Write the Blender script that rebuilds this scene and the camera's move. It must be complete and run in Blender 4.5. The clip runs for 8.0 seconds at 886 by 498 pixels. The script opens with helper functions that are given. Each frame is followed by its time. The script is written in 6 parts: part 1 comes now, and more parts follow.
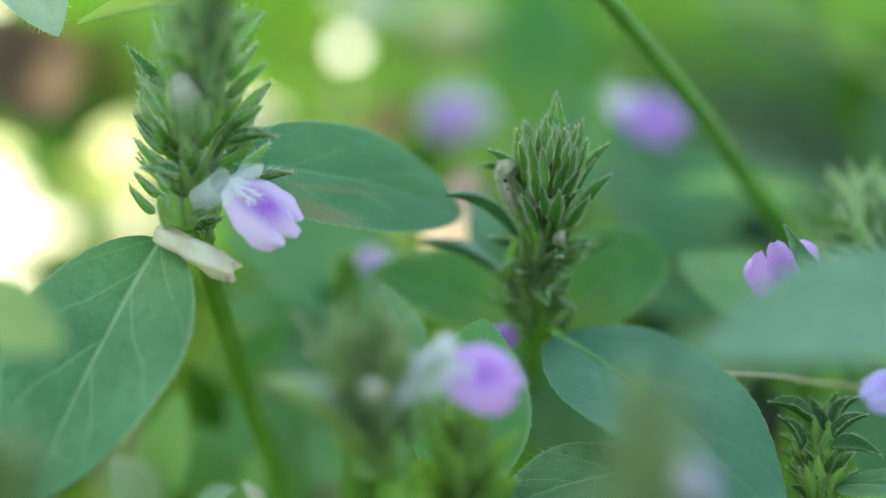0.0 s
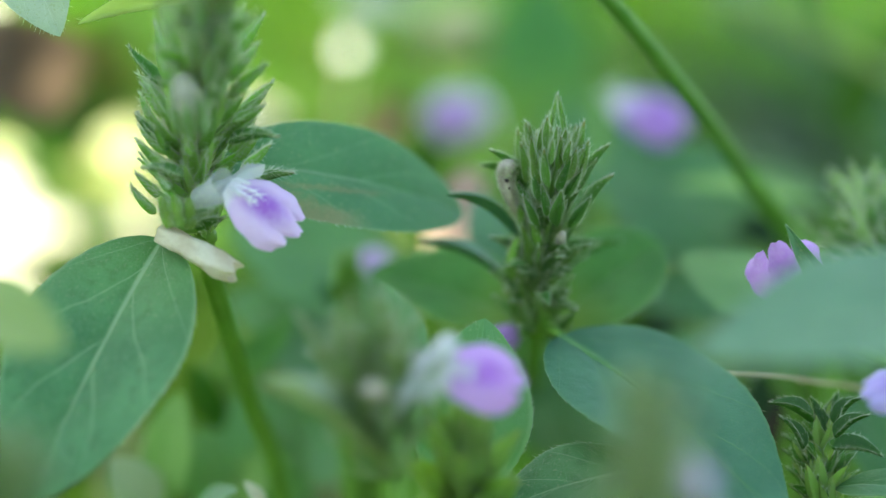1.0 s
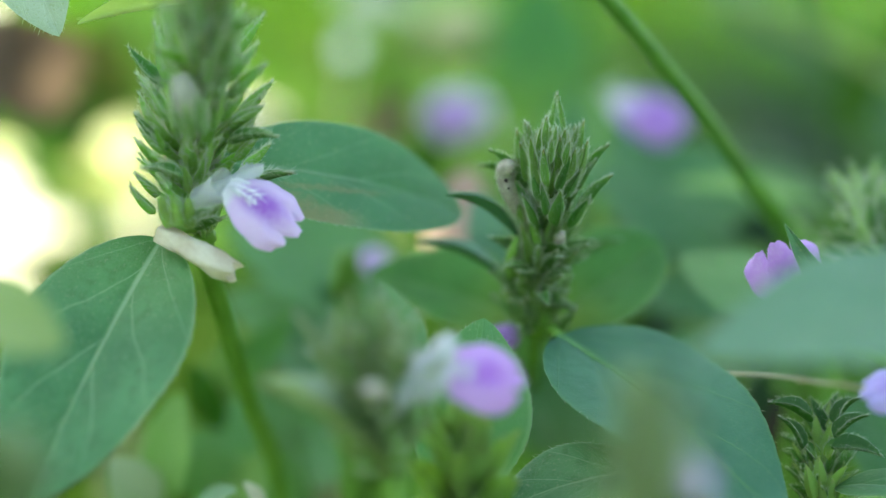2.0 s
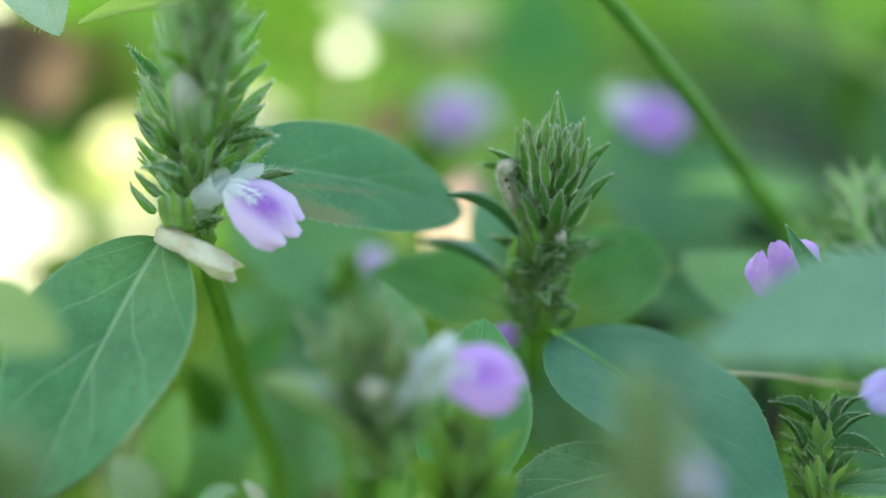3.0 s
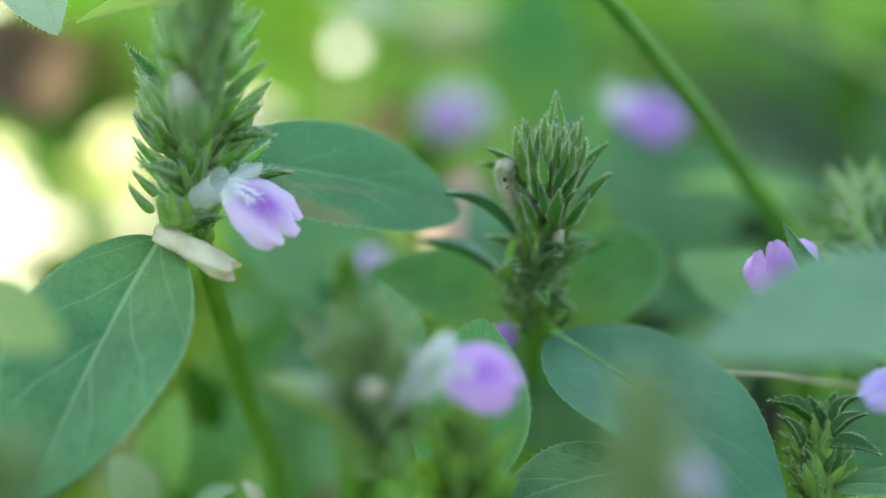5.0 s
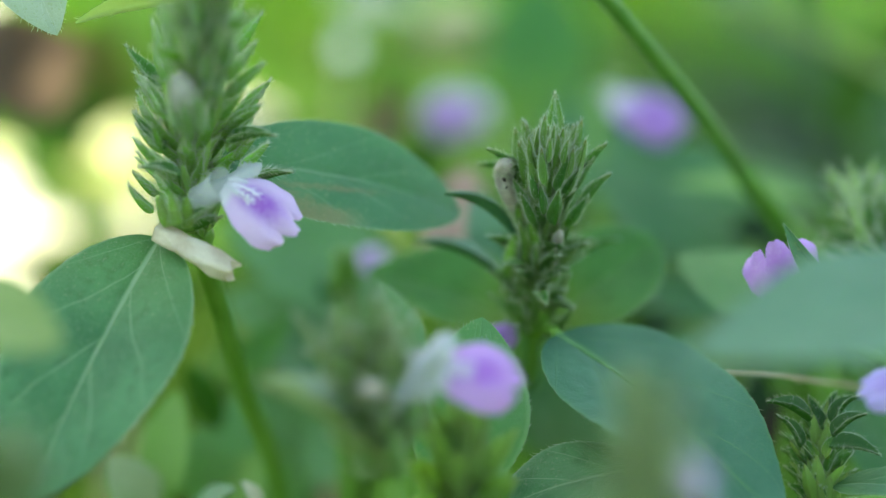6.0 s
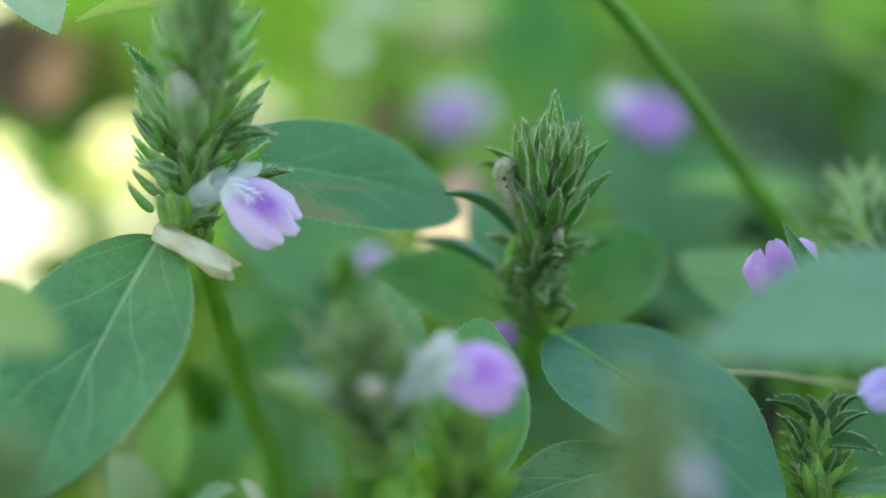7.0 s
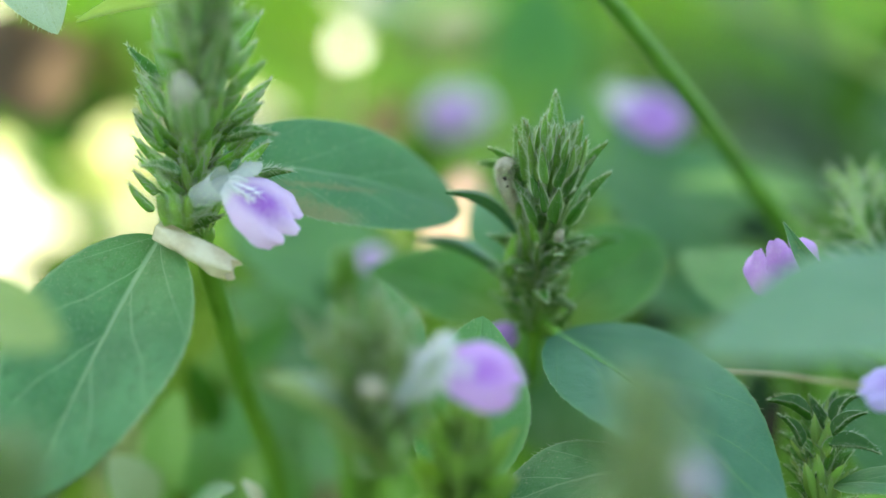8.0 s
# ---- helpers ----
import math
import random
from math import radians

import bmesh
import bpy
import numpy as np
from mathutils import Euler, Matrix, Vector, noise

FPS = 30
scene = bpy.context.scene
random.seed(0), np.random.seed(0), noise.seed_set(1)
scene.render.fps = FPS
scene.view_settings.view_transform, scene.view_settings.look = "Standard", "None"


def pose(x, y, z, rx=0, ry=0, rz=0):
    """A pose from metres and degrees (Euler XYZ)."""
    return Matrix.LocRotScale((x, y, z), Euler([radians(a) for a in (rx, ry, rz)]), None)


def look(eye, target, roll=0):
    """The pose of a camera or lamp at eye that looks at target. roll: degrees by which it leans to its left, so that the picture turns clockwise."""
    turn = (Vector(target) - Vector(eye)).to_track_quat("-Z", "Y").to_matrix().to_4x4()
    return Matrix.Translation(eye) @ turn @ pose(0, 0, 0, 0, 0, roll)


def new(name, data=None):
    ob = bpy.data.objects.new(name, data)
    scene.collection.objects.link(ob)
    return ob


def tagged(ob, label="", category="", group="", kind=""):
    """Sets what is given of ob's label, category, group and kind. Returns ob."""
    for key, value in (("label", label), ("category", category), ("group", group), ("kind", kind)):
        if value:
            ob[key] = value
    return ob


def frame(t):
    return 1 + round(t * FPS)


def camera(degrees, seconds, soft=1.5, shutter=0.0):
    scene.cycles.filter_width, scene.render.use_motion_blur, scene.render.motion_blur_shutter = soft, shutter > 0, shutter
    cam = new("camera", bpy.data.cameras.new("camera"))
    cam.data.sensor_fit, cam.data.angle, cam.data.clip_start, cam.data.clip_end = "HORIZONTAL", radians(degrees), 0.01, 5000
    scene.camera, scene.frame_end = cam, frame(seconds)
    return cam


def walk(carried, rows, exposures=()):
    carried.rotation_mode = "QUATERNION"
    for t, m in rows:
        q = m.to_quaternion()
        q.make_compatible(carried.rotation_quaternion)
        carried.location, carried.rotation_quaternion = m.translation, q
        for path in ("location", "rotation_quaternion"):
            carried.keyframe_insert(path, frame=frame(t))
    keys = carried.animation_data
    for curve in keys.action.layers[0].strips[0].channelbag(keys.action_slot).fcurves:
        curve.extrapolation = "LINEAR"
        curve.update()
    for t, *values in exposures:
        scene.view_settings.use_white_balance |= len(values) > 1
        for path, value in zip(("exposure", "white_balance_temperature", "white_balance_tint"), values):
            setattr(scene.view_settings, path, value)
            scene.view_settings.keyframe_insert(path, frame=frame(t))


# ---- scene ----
cam = camera(16.3, 8.0, soft=1.25)
cam.data.dof.use_dof = True
cam.data.dof.focus_distance = 0.30
cam.data.dof.aperture_fstop = 6.3

EYE = (0.0, -0.29544, 0.25209)
# A tripod on soft ground: the aim drifts by hundredths of a degree.
SWAY = [(0.0, -2.5, 1.3), (0.5, -1.8, 1.3), (1.0, 0.0, 1.3), (1.5, -1.6, 1.3), (2.2, -1.0, 1.1), (3.0, -0.6, 0.7),
        (3.5, 0.0, 0.0), (4.0, -1.2, -0.2), (4.5, -3.0, -0.3), (5.2, -4.0, -0.4), (6.0, -4.5, -0.5), (6.5, -4.5, -1.3),
        (7.0, -4.6, -2.0), (7.5, -4.6, -2.3), (8.0, -3.5, -2.5)]
walk(cam, [(t, pose(*EYE, 80 + 0.01047 * b, 0, 0.01047 * a)) for t, a, b in SWAY],
     exposures=[(0.0, 2.49, 8070, 0), (1.0, 2.48, 8070, 0), (3.0, 2.53, 8070, 0), (4.5, 2.53, 8070, 0), (6.0, 2.44, 8070, 0), (6.5, 2.54, 8070, 0),
                (7.0, 2.40, 8070, 0), (7.5, 2.43, 8070, 0), (8.0, 2.64, 8500, 0)])

# ---- light ----
TO_SUN = Vector((-0.38, 0.42, 0.82)).normalized()
world = bpy.data.worlds.new("daylight")
scene.world = world
world.use_nodes = True
sky = world.node_tree.nodes.new("ShaderNodeTexSky")
sky.sky_type, sky.sun_disc = "NISHITA", False
sky.sun_elevation = math.asin(TO_SUN.z)
sky.sun_rotation = math.atan2(TO_SUN.x, TO_SUN.y)
back = world.node_tree.nodes["Background"]
back.inputs["Strength"].default_value = 0.13
world.node_tree.links.new(sky.outputs[0], back.inputs["Color"])
sun = new("sun", bpy.data.lights.new("sun", "SUN"))
sun.data.energy, sun.data.angle, sun.data.color = 4.5, radians(0.6), (1.0, 0.93, 0.80)
sun.matrix_basis = look(TO_SUN * 5, (0, 0, 0))


# ---- materials ----
def material(name, rough=0.5, spec=0.5):
    m = bpy.data.materials.new(name)
    m.use_nodes = True
    t = m.node_tree
    b = t.nodes["Principled BSDF"]
    b.inputs["Roughness"].default_value = rough
    b.inputs["Specular IOR Level"].default_value = spec
    return m, t, b


def node(t, kind, **values):
    n = t.nodes.new("ShaderNode" + kind)
    for key, value in values.items():
        if key in n.inputs:
            n.inputs[key].default_value = value
    return n


def calc(t, op, a, b=0.0, c=0.0):
    n = t.nodes.new("ShaderNodeMath")
    n.operation = op
    for i, v in enumerate((a, b, c)):
        if isinstance(v, (int, float)):
            n.inputs[i].default_value = v
        else:
            t.links.new(v, n.inputs[i])
    return n.outputs[0]


def mix(t, f, a, b, how="MIX"):
    n = t.nodes.new("ShaderNodeMix")
    n.data_type, n.blend_type = "RGBA", how
    for i, v in ((0, f), (6, a), (7, b)):
        if isinstance(v, (int, float)):
            n.inputs[i].default_value = v
        elif isinstance(v, tuple):
            n.inputs[i].default_value = (*v, 1)
        else:
            t.links.new(v, n.inputs[i])
    return n.outputs[2]


def ramp(t, f, lo, hi):
    n = t.nodes.new("ShaderNodeMapRange")
    n.interpolation_type = "SMOOTHSTEP"
    n.inputs[1].default_value, n.inputs[2].default_value = lo, hi
    t.links.new(f, n.inputs[0])
    return n.outputs[0]


def noise_tex(t, scale, detail=3.0, coords="Object"):
    c = t.nodes.new("ShaderNodeTexCoord")
    n = node(t, "TexNoise", Scale=scale, Detail=detail)
    t.links.new(c.outputs[coords], n.inputs["Vector"])
    return n.outputs["Fac"]


def uv_axes(t):
    c = t.nodes.new("ShaderNodeTexCoord")
    s = t.nodes.new("ShaderNodeSeparateXYZ")
    t.links.new(c.outputs["UV"], s.inputs[0])
    return s.outputs[0], s.outputs[1]


def random_of(t):
    return t.nodes.new("ShaderNodeObjectInfo").outputs["Random"]


def bump(t, b, height, strength, dist):
    n = node(t, "Bump", Strength=strength, Distance=dist)
    t.links.new(height, n.inputs["Height"])
    t.links.new(n.outputs[0], b.inputs["Normal"])


def thin(t, b, colour, through_colour, amount):
    """Lets part of the light pass through a thin sheet."""
    if isinstance(colour, tuple):
        b.inputs["Base Color"].default_value = (*colour, 1)
    else:
        t.links.new(colour, b.inputs["Base Color"])
    tr = t.nodes.new("ShaderNodeBsdfTranslucent")
    if isinstance(through_colour, tuple):
        tr.inputs[0].default_value = (*through_colour, 1)
    else:
        t.links.new(through_colour, tr.inputs[0])
    ms = t.nodes.new("ShaderNodeMixShader")
    ms.inputs[0].default_value = amount
    t.links.new(b.outputs[0], ms.inputs[1])
    t.links.new(tr.outputs[0], ms.inputs[2])
    t.links.new(ms.outputs[0], t.nodes["Material Output"].inputs["Surface"])


def leaf_material(name, dark, light, vein, passing, rough=0.42, amount=0.35, laterals=3.4, scar=0.0, spec=0.5, fuzz=0.0, young_base=0.0, specks=0.6, tip=0.0, rib=(1.0, 0.45), tip_colour=(0.40, 0.33, 0.17), edge=(0.94, 0.99, 0.45), vary=0.16, mottle=0.45):
    m, t, b = material(name, rough, spec)
    b.inputs["Sheen Weight"].default_value = fuzz
    u, v = uv_axes(t)
    across = calc(t, "ABSOLUTE", v)
    big, fine = noise_tex(t, 160, 3), noise_tex(t, 1600, 4)
    col = mix(t, ramp(t, big, 0.3, 0.7), dark, light)
    col = mix(t, calc(t, "MULTIPLY", ramp(t, fine, 0.5, 0.75), 0.35), col, light)
    col = mix(t, calc(t, "MULTIPLY", ramp(t, noise_tex(t, 650, 3), 0.48, 0.68), mottle), col, dark)
    if young_base:
        col = mix(t, calc(t, "MULTIPLY", calc(t, "SUBTRACT", 1.0, ramp(t, u, 0.04, 0.48)), young_base), col, (0.22, 0.36, 0.05))
    # midrib and arching side veins
    mid = calc(t, "SUBTRACT", 1.0, ramp(t, calc(t, "MULTIPLY", across, calc(t, "MULTIPLY_ADD", u, rib[0], rib[1])), 0.007, 0.030))
    arch = calc(t, "SUBTRACT", calc(t, "MULTIPLY", u, laterals), calc(t, "MULTIPLY", calc(t, "POWER", across, 0.8), 1.5))
    arch = calc(t, "ADD", arch, calc(t, "MULTIPLY", calc(t, "SIGN", v), 0.17))
    arch = calc(t, "ADD", arch, calc(t, "MULTIPLY", calc(t, "SUBTRACT", noise_tex(t, 190, 1), 0.5), 0.20))
    side = calc(t, "ABSOLUTE", calc(t, "SUBTRACT", calc(t, "FRACT", arch), 0.5))
    side = calc(t, "MULTIPLY", calc(t, "SUBTRACT", 1.0, ramp(t, side, 0.003, 0.026)), 0.95)
    side = calc(t, "MULTIPLY", side, calc(t, "SUBTRACT", 1.0, calc(t, "MULTIPLY", across, 0.75)))
    side = calc(t, "MULTIPLY", side, ramp(t, noise_tex(t, 330, 2), 0.15, 0.5))
    veins = calc(t, "MAXIMUM", calc(t, "MULTIPLY", mid, 0.85), side)
    rim = calc(t, "MULTIPLY", ramp(t, across, edge[0], edge[1]), edge[2])
    col = mix(t, calc(t, "MAXIMUM", calc(t, "MULTIPLY", veins, 0.9), rim), col, vein)
    # net of the smallest veins, pale specks
    c = t.nodes.new("ShaderNodeTexCoord")
    net = node(t, "TexVoronoi", Scale=2600.0)
    net.feature = "DISTANCE_TO_EDGE"
    t.links.new(c.outputs["Object"], net.inputs["Vector"])
    cells = calc(t, "SUBTRACT", 1.0, ramp(t, net.outputs["Distance"], 0.02, 0.14))
    col = mix(t, calc(t, "MULTIPLY", cells, 0.09), col, vein)
    col = mix(t, calc(t, "MULTIPLY", ramp(t, noise_tex(t, 5200, 2), 0.52, 0.72), 0.22), col, light)
    speck = calc(t, "MAXIMUM", ramp(t, noise_tex(t, 2600, 2), 0.62, 0.68), ramp(t, noise_tex(t, 4600, 2), 0.64, 0.70))
    col = mix(t, calc(t, "MULTIPLY", speck, specks), col, (0.33, 0.40, 0.20))
    if tip:
        col = mix(t, calc(t, "MULTIPLY", ramp(t, u, 0.82, 0.95), tip), col, tip_colour)
    if scar:
        rim = calc(t, "ADD", calc(t, "ADD", v, calc(t, "MULTIPLY", big, 0.8)), calc(t, "MULTIPLY", fine, 0.6))
        rim = calc(t, "MULTIPLY", ramp(t, rim, 1.22, 1.62), calc(t, "MULTIPLY", ramp(t, u, 0.10, 0.26), calc(t, "SUBTRACT", 1.0, ramp(t, u, 0.40, 0.58))))
        streak = calc(t, "ABSOLUTE", calc(t, "SUBTRACT", calc(t, "ADD", v, calc(t, "MULTIPLY", fine, 0.25)), calc(t, "MULTIPLY_ADD", u, -0.5, 0.62)))
        streak = calc(t, "MULTIPLY", calc(t, "SUBTRACT", 1.0, ramp(t, streak, 0.02, 0.09)), calc(t, "MULTIPLY", ramp(t, u, 0.1, 0.3), calc(t, "SUBTRACT", 1.0, ramp(t, u, 0.5, 0.7))))
        rim = calc(t, "MAXIMUM", rim, calc(t, "MULTIPLY", streak, 0.7))
        col = mix(t, calc(t, "MULTIPLY", rim, scar), col, (0.36, 0.24, 0.12))
    hue = t.nodes.new("ShaderNodeHueSaturation")
    t.links.new(col, hue.inputs["Color"])
    r = random_of(t)
    t.links.new(calc(t, "MULTIPLY_ADD", r, 0.07 * vary, 0.5 - 0.035 * vary), hue.inputs["Hue"])
    t.links.new(calc(t, "MULTIPLY_ADD", r, vary, 1 - vary / 2), hue.inputs["Value"])
    bump(t, b, calc(t, "ADD", calc(t, "MULTIPLY", fine, 0.6), calc(t, "ADD", calc(t, "MULTIPLY", cells, -0.2), calc(t, "MULTIPLY", veins, 0.8))), 0.4, 0.00025)
    thin(t, b, hue.outputs[0], passing, amount)
    return m


def plain_material(name, a, c, scale, rough, passing=None, amount=0.3, detail=4.0, relief=0.0002):
    m, t, b = material(name, rough, 0.4)
    f = noise_tex(t, scale, detail)
    g = noise_tex(t, scale * 7, 3)
    col = mix(t, ramp(t, f, 0.3, 0.7), a, c)
    col = mix(t, calc(t, "MULTIPLY", ramp(t, g, 0.45, 0.8), 0.4), col, c)
    hue = t.nodes.new("ShaderNodeHueSaturation")
    t.links.new(col, hue.inputs["Color"])
    t.links.new(calc(t, "MULTIPLY_ADD", random_of(t), 0.4, 0.8), hue.inputs["Value"])
    bump(t, b, g, 0.5, relief)
    if passing:
        thin(t, b, hue.outputs[0], passing, amount)
    else:
        t.links.new(hue.outputs[0], b.inputs["Base Color"])
    return m


def petal_material(name, edge, deep):
    """Lilac lip: pale throat, deeper centre, white herringbone marks on the palate."""
    m, t, b = material(name, 0.55, 0.3)
    u, v = uv_axes(t)
    across = calc(t, "ABSOLUTE", v)
    grain = noise_tex(t, 2600, 5)
    heart = calc(t, "MULTIPLY", ramp(t, u, 0.12, 0.32), calc(t, "SUBTRACT", 1.0, ramp(t, u, 0.5, 0.95)))
    heart = calc(t, "MULTIPLY", heart, calc(t, "SUBTRACT", 1.0, ramp(t, across, 0.1, 0.65)))
    col = mix(t, calc(t, "MULTIPLY", heart, 0.95), edge, deep)
    col = mix(t, calc(t, "MULTIPLY", ramp(t, grain, 0.4, 0.75), 0.25), col, (0.84, 0.74, 0.92))
    chev = calc(t, "FRACT", calc(t, "ADD", calc(t, "MULTIPLY", u, 13.0), calc(t, "MULTIPLY", across, -9.0)))
    chev = ramp(t, chev, 0.55, 0.62)
    inside = calc(t, "MULTIPLY", calc(t, "SUBTRACT", 1.0, ramp(t, u, 0.36, 0.42)), calc(t, "SUBTRACT", 1.0, ramp(t, across, 0.22, 0.32)))
    throat = calc(t, "SUBTRACT", 1.0, ramp(t, u, 0.08, 0.2))
    col = mix(t, calc(t, "MAXIMUM", throat, calc(t, "MULTIPLY", chev, inside)), col, (0.86, 0.84, 0.88))
    streak = ramp(t, calc(t, "FRACT", calc(t, "MULTIPLY", v, 9.0)), 0.0, 1.0)
    bump(t, b, calc(t, "ADD", grain, calc(t, "MULTIPLY", streak, 0.3)), 0.35, 0.0002)
    thin(t, b, col, col, 0.45)
    return m


def membrane_material(name, a, c, clear):
    """A petal so thin that part of the view passes straight through it."""
    m, t, b = material(name, 0.5, 0.3)
    f = noise_tex(t, 900, 4)
    col = mix(t, ramp(t, f, 0.3, 0.7), a, c)
    bump(t, b, f, 0.5, 0.0002)
    thin(t, b, col, col, 0.5)
    cover = t.nodes["Material Output"].inputs["Surface"].links[0].from_socket
    tp = t.nodes.new("ShaderNodeBsdfTransparent")
    ms = t.nodes.new("ShaderNodeMixShader")
    t.links.new(calc(t, "MULTIPLY_ADD", f, 0.5, clear - 0.25), ms.inputs[0])
    t.links.new(cover, ms.inputs[1])
    t.links.new(tp.outputs[0], ms.inputs[2])
    t.links.new(ms.outputs[0], t.nodes["Material Output"].inputs["Surface"])
    return m


LEAF = leaf_material("leaf", (0.034, 0.148, 0.056), (0.080, 0.252, 0.098), (0.36, 0.52, 0.28), (0.16, 0.42, 0.06), young_base=0.20, spec=0.36, rib=(1.6, 0.22), specks=0.4, mottle=0.9)
LEAF_SCAR = leaf_material("leaf_scarred", (0.036, 0.162, 0.062), (0.068, 0.240, 0.092), (0.27, 0.43, 0.25), (0.16, 0.42, 0.06), scar=0.55)
LEAF_TWO_TONE = leaf_material("leaf_two_tone", (0.030, 0.150, 0.022), (0.080, 0.270, 0.040), (0.24, 0.40, 0.13), (0.2, 0.46, 0.04), rough=0.5, spec=0.22, young_base=0.85, specks=0.25)
LEAF_VIVID = leaf_material("leaf_vivid", (0.028, 0.145, 0.034), (0.085, 0.275, 0.072), (0.24, 0.44, 0.14), (0.25, 0.55, 0.05), rough=0.5, spec=0.25, young_base=0.8, specks=0.2, edge=(0.82, 1.0, 0.5), mottle=0.7)
LEAF_SOFT = leaf_material("leaf_young", (0.085, 0.235, 0.075), (0.14, 0.33, 0.115), (0.24, 0.38, 0.15), (0.25, 0.50, 0.05))
# Raised albedo stands in for sun shining through the upright leaf.
LEAF_BRIGHT = leaf_material("leaf_bright", (0.070, 0.245, 0.080), (0.140, 0.355, 0.135), (0.30, 0.50, 0.24), (0.28, 0.58, 0.12), amount=0.4, rib=(1.4, 0.25), edge=(0.90, 0.98, 0.7), mottle=0.7)
LEAF_SILVERY = leaf_material("leaf_silvery", (0.30, 0.40, 0.27), (0.42, 0.51, 0.38), (0.55, 0.66, 0.34), (0.40, 0.55, 0.25), amount=0.4)
# Backlight on the narrow leaf is put into this pale, translucent colour.
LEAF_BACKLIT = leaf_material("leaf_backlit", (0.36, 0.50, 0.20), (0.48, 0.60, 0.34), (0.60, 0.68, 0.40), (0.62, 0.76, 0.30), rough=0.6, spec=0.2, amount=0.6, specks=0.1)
LEAF_FRESH = leaf_material("leaf_fresh", (0.18, 0.36, 0.09), (0.26, 0.44, 0.13), (0.32, 0.46, 0.20), (0.3, 0.5, 0.08), rough=0.6, spec=0.25)
LEAF_WAN = leaf_material("leaf_wan", (0.25, 0.35, 0.10), (0.35, 0.45, 0.17), (0.40, 0.50, 0.26), (0.3, 0.5, 0.10), rough=0.6, spec=0.25)
LEAF_PALE = leaf_material("leaf_pale", (0.36, 0.46, 0.30), (0.50, 0.58, 0.42), (0.58, 0.66, 0.50), (0.35, 0.5, 0.2))
LEAF_WAXY = leaf_material("leaf_waxy", (0.095, 0.240, 0.145), (0.150, 0.325, 0.200), (0.24, 0.40, 0.25), (0.22, 0.48, 0.14), rough=0.33)
BRACT = leaf_material("bract", (0.120, 0.330, 0.070), (0.230, 0.490, 0.140), (0.44, 0.66, 0.28), (0.44, 0.76, 0.11), rough=0.6, spec=0.25, amount=0.5, tip=0.4, edge=(0.55, 1.0, 0.8), specks=0.1)
BRACT_DEEP = leaf_material("bract_deep", (0.036, 0.135, 0.032), (0.085, 0.230, 0.060), (0.26, 0.43, 0.18), (0.20, 0.50, 0.06), rough=0.6, spec=0.2, amount=0.5, specks=0.2, tip=0.4, edge=(0.5, 1.0, 0.6), mottle=0.7)
BRACT_DOWNY = leaf_material("downy_bract", (0.150, 0.305, 0.130), (0.255, 0.430, 0.220), (0.44, 0.60, 0.36), (0.38, 0.62, 0.18), rough=0.7, spec=0.2, amount=0.5, specks=0.1, edge=(0.5, 1.0, 0.8))
BRACT_DARK = leaf_material("dark_bract", (0.020, 0.078, 0.022), (0.046, 0.130, 0.040), (0.12, 0.24, 0.09), (0.12, 0.34, 0.05), rough=0.6, spec=0.25, amount=0.5, specks=0.1, edge=(0.8, 1.0, 0.25))
LOBE_GREEN = leaf_material("green_calyx_lobe", (0.085, 0.225, 0.048), (0.165, 0.335, 0.092), (0.34, 0.48, 0.22), (0.36, 0.60, 0.12), rough=0.65, spec=0.2, amount=0.5, tip=1.0, tip_colour=(0.30, 0.185, 0.090), edge=(0.5, 1.0, 0.6), specks=0.1, vary=0.3, mottle=0.8)
BRACT_FADED = leaf_material("faded_bract", (0.205, 0.320, 0.125), (0.330, 0.430, 0.205), (0.48, 0.50, 0.34), (0.42, 0.54, 0.18), rough=0.6, spec=0.25, amount=0.5, tip=0.6, specks=0.1)
LOBE = leaf_material("calyx_lobe", (0.32, 0.57, 0.16), (0.48, 0.71, 0.28), (0.56, 0.74, 0.36), (0.58, 0.84, 0.20), rough=0.6, spec=0.25, amount=0.5, tip=0.1, edge=(0.5, 1.0, 0.7), specks=0.1)
SEPAL = leaf_material("sepal", (0.19, 0.38, 0.09), (0.30, 0.49, 0.16), (0.36, 0.50, 0.24), (0.46, 0.66, 0.16), rough=0.55, amount=0.6, fuzz=0.06, tip=0.6)
LEAF_FAR = leaf_material("leaf_of_weed", (0.036, 0.118, 0.012), (0.060, 0.170, 0.018), (0.08, 0.19, 0.03), (0.075, 0.24, 0.008), rough=0.7, spec=0.06, amount=0.4, specks=0.1, vary=0.4)
LEAF_LIME = leaf_material("leaf_of_young_weed", (0.042, 0.122, 0.008), (0.066, 0.166, 0.011), (0.09, 0.18, 0.02), (0.110, 0.25, 0.006), rough=0.7, spec=0.06, amount=0.45, specks=0.1, vary=0.4)
LEAF_DEEP = leaf_material("leaf_deep", (0.034, 0.146, 0.079), (0.070, 0.228, 0.124), (0.15, 0.34, 0.10), (0.12, 0.34, 0.07), rough=0.38, specks=0.12, rib=(1.3, 0.16))
LEAF_DULL = leaf_material("leaf_dull", (0.085, 0.150, 0.078), (0.135, 0.215, 0.120), (0.20, 0.28, 0.17), (0.15, 0.26, 0.11), rough=0.7, spec=0.1, specks=0.1)
# Darkness behind the weeds is put into this leaf colour.
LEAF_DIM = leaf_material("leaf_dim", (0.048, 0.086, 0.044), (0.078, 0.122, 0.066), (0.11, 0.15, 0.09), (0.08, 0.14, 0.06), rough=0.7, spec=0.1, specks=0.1)
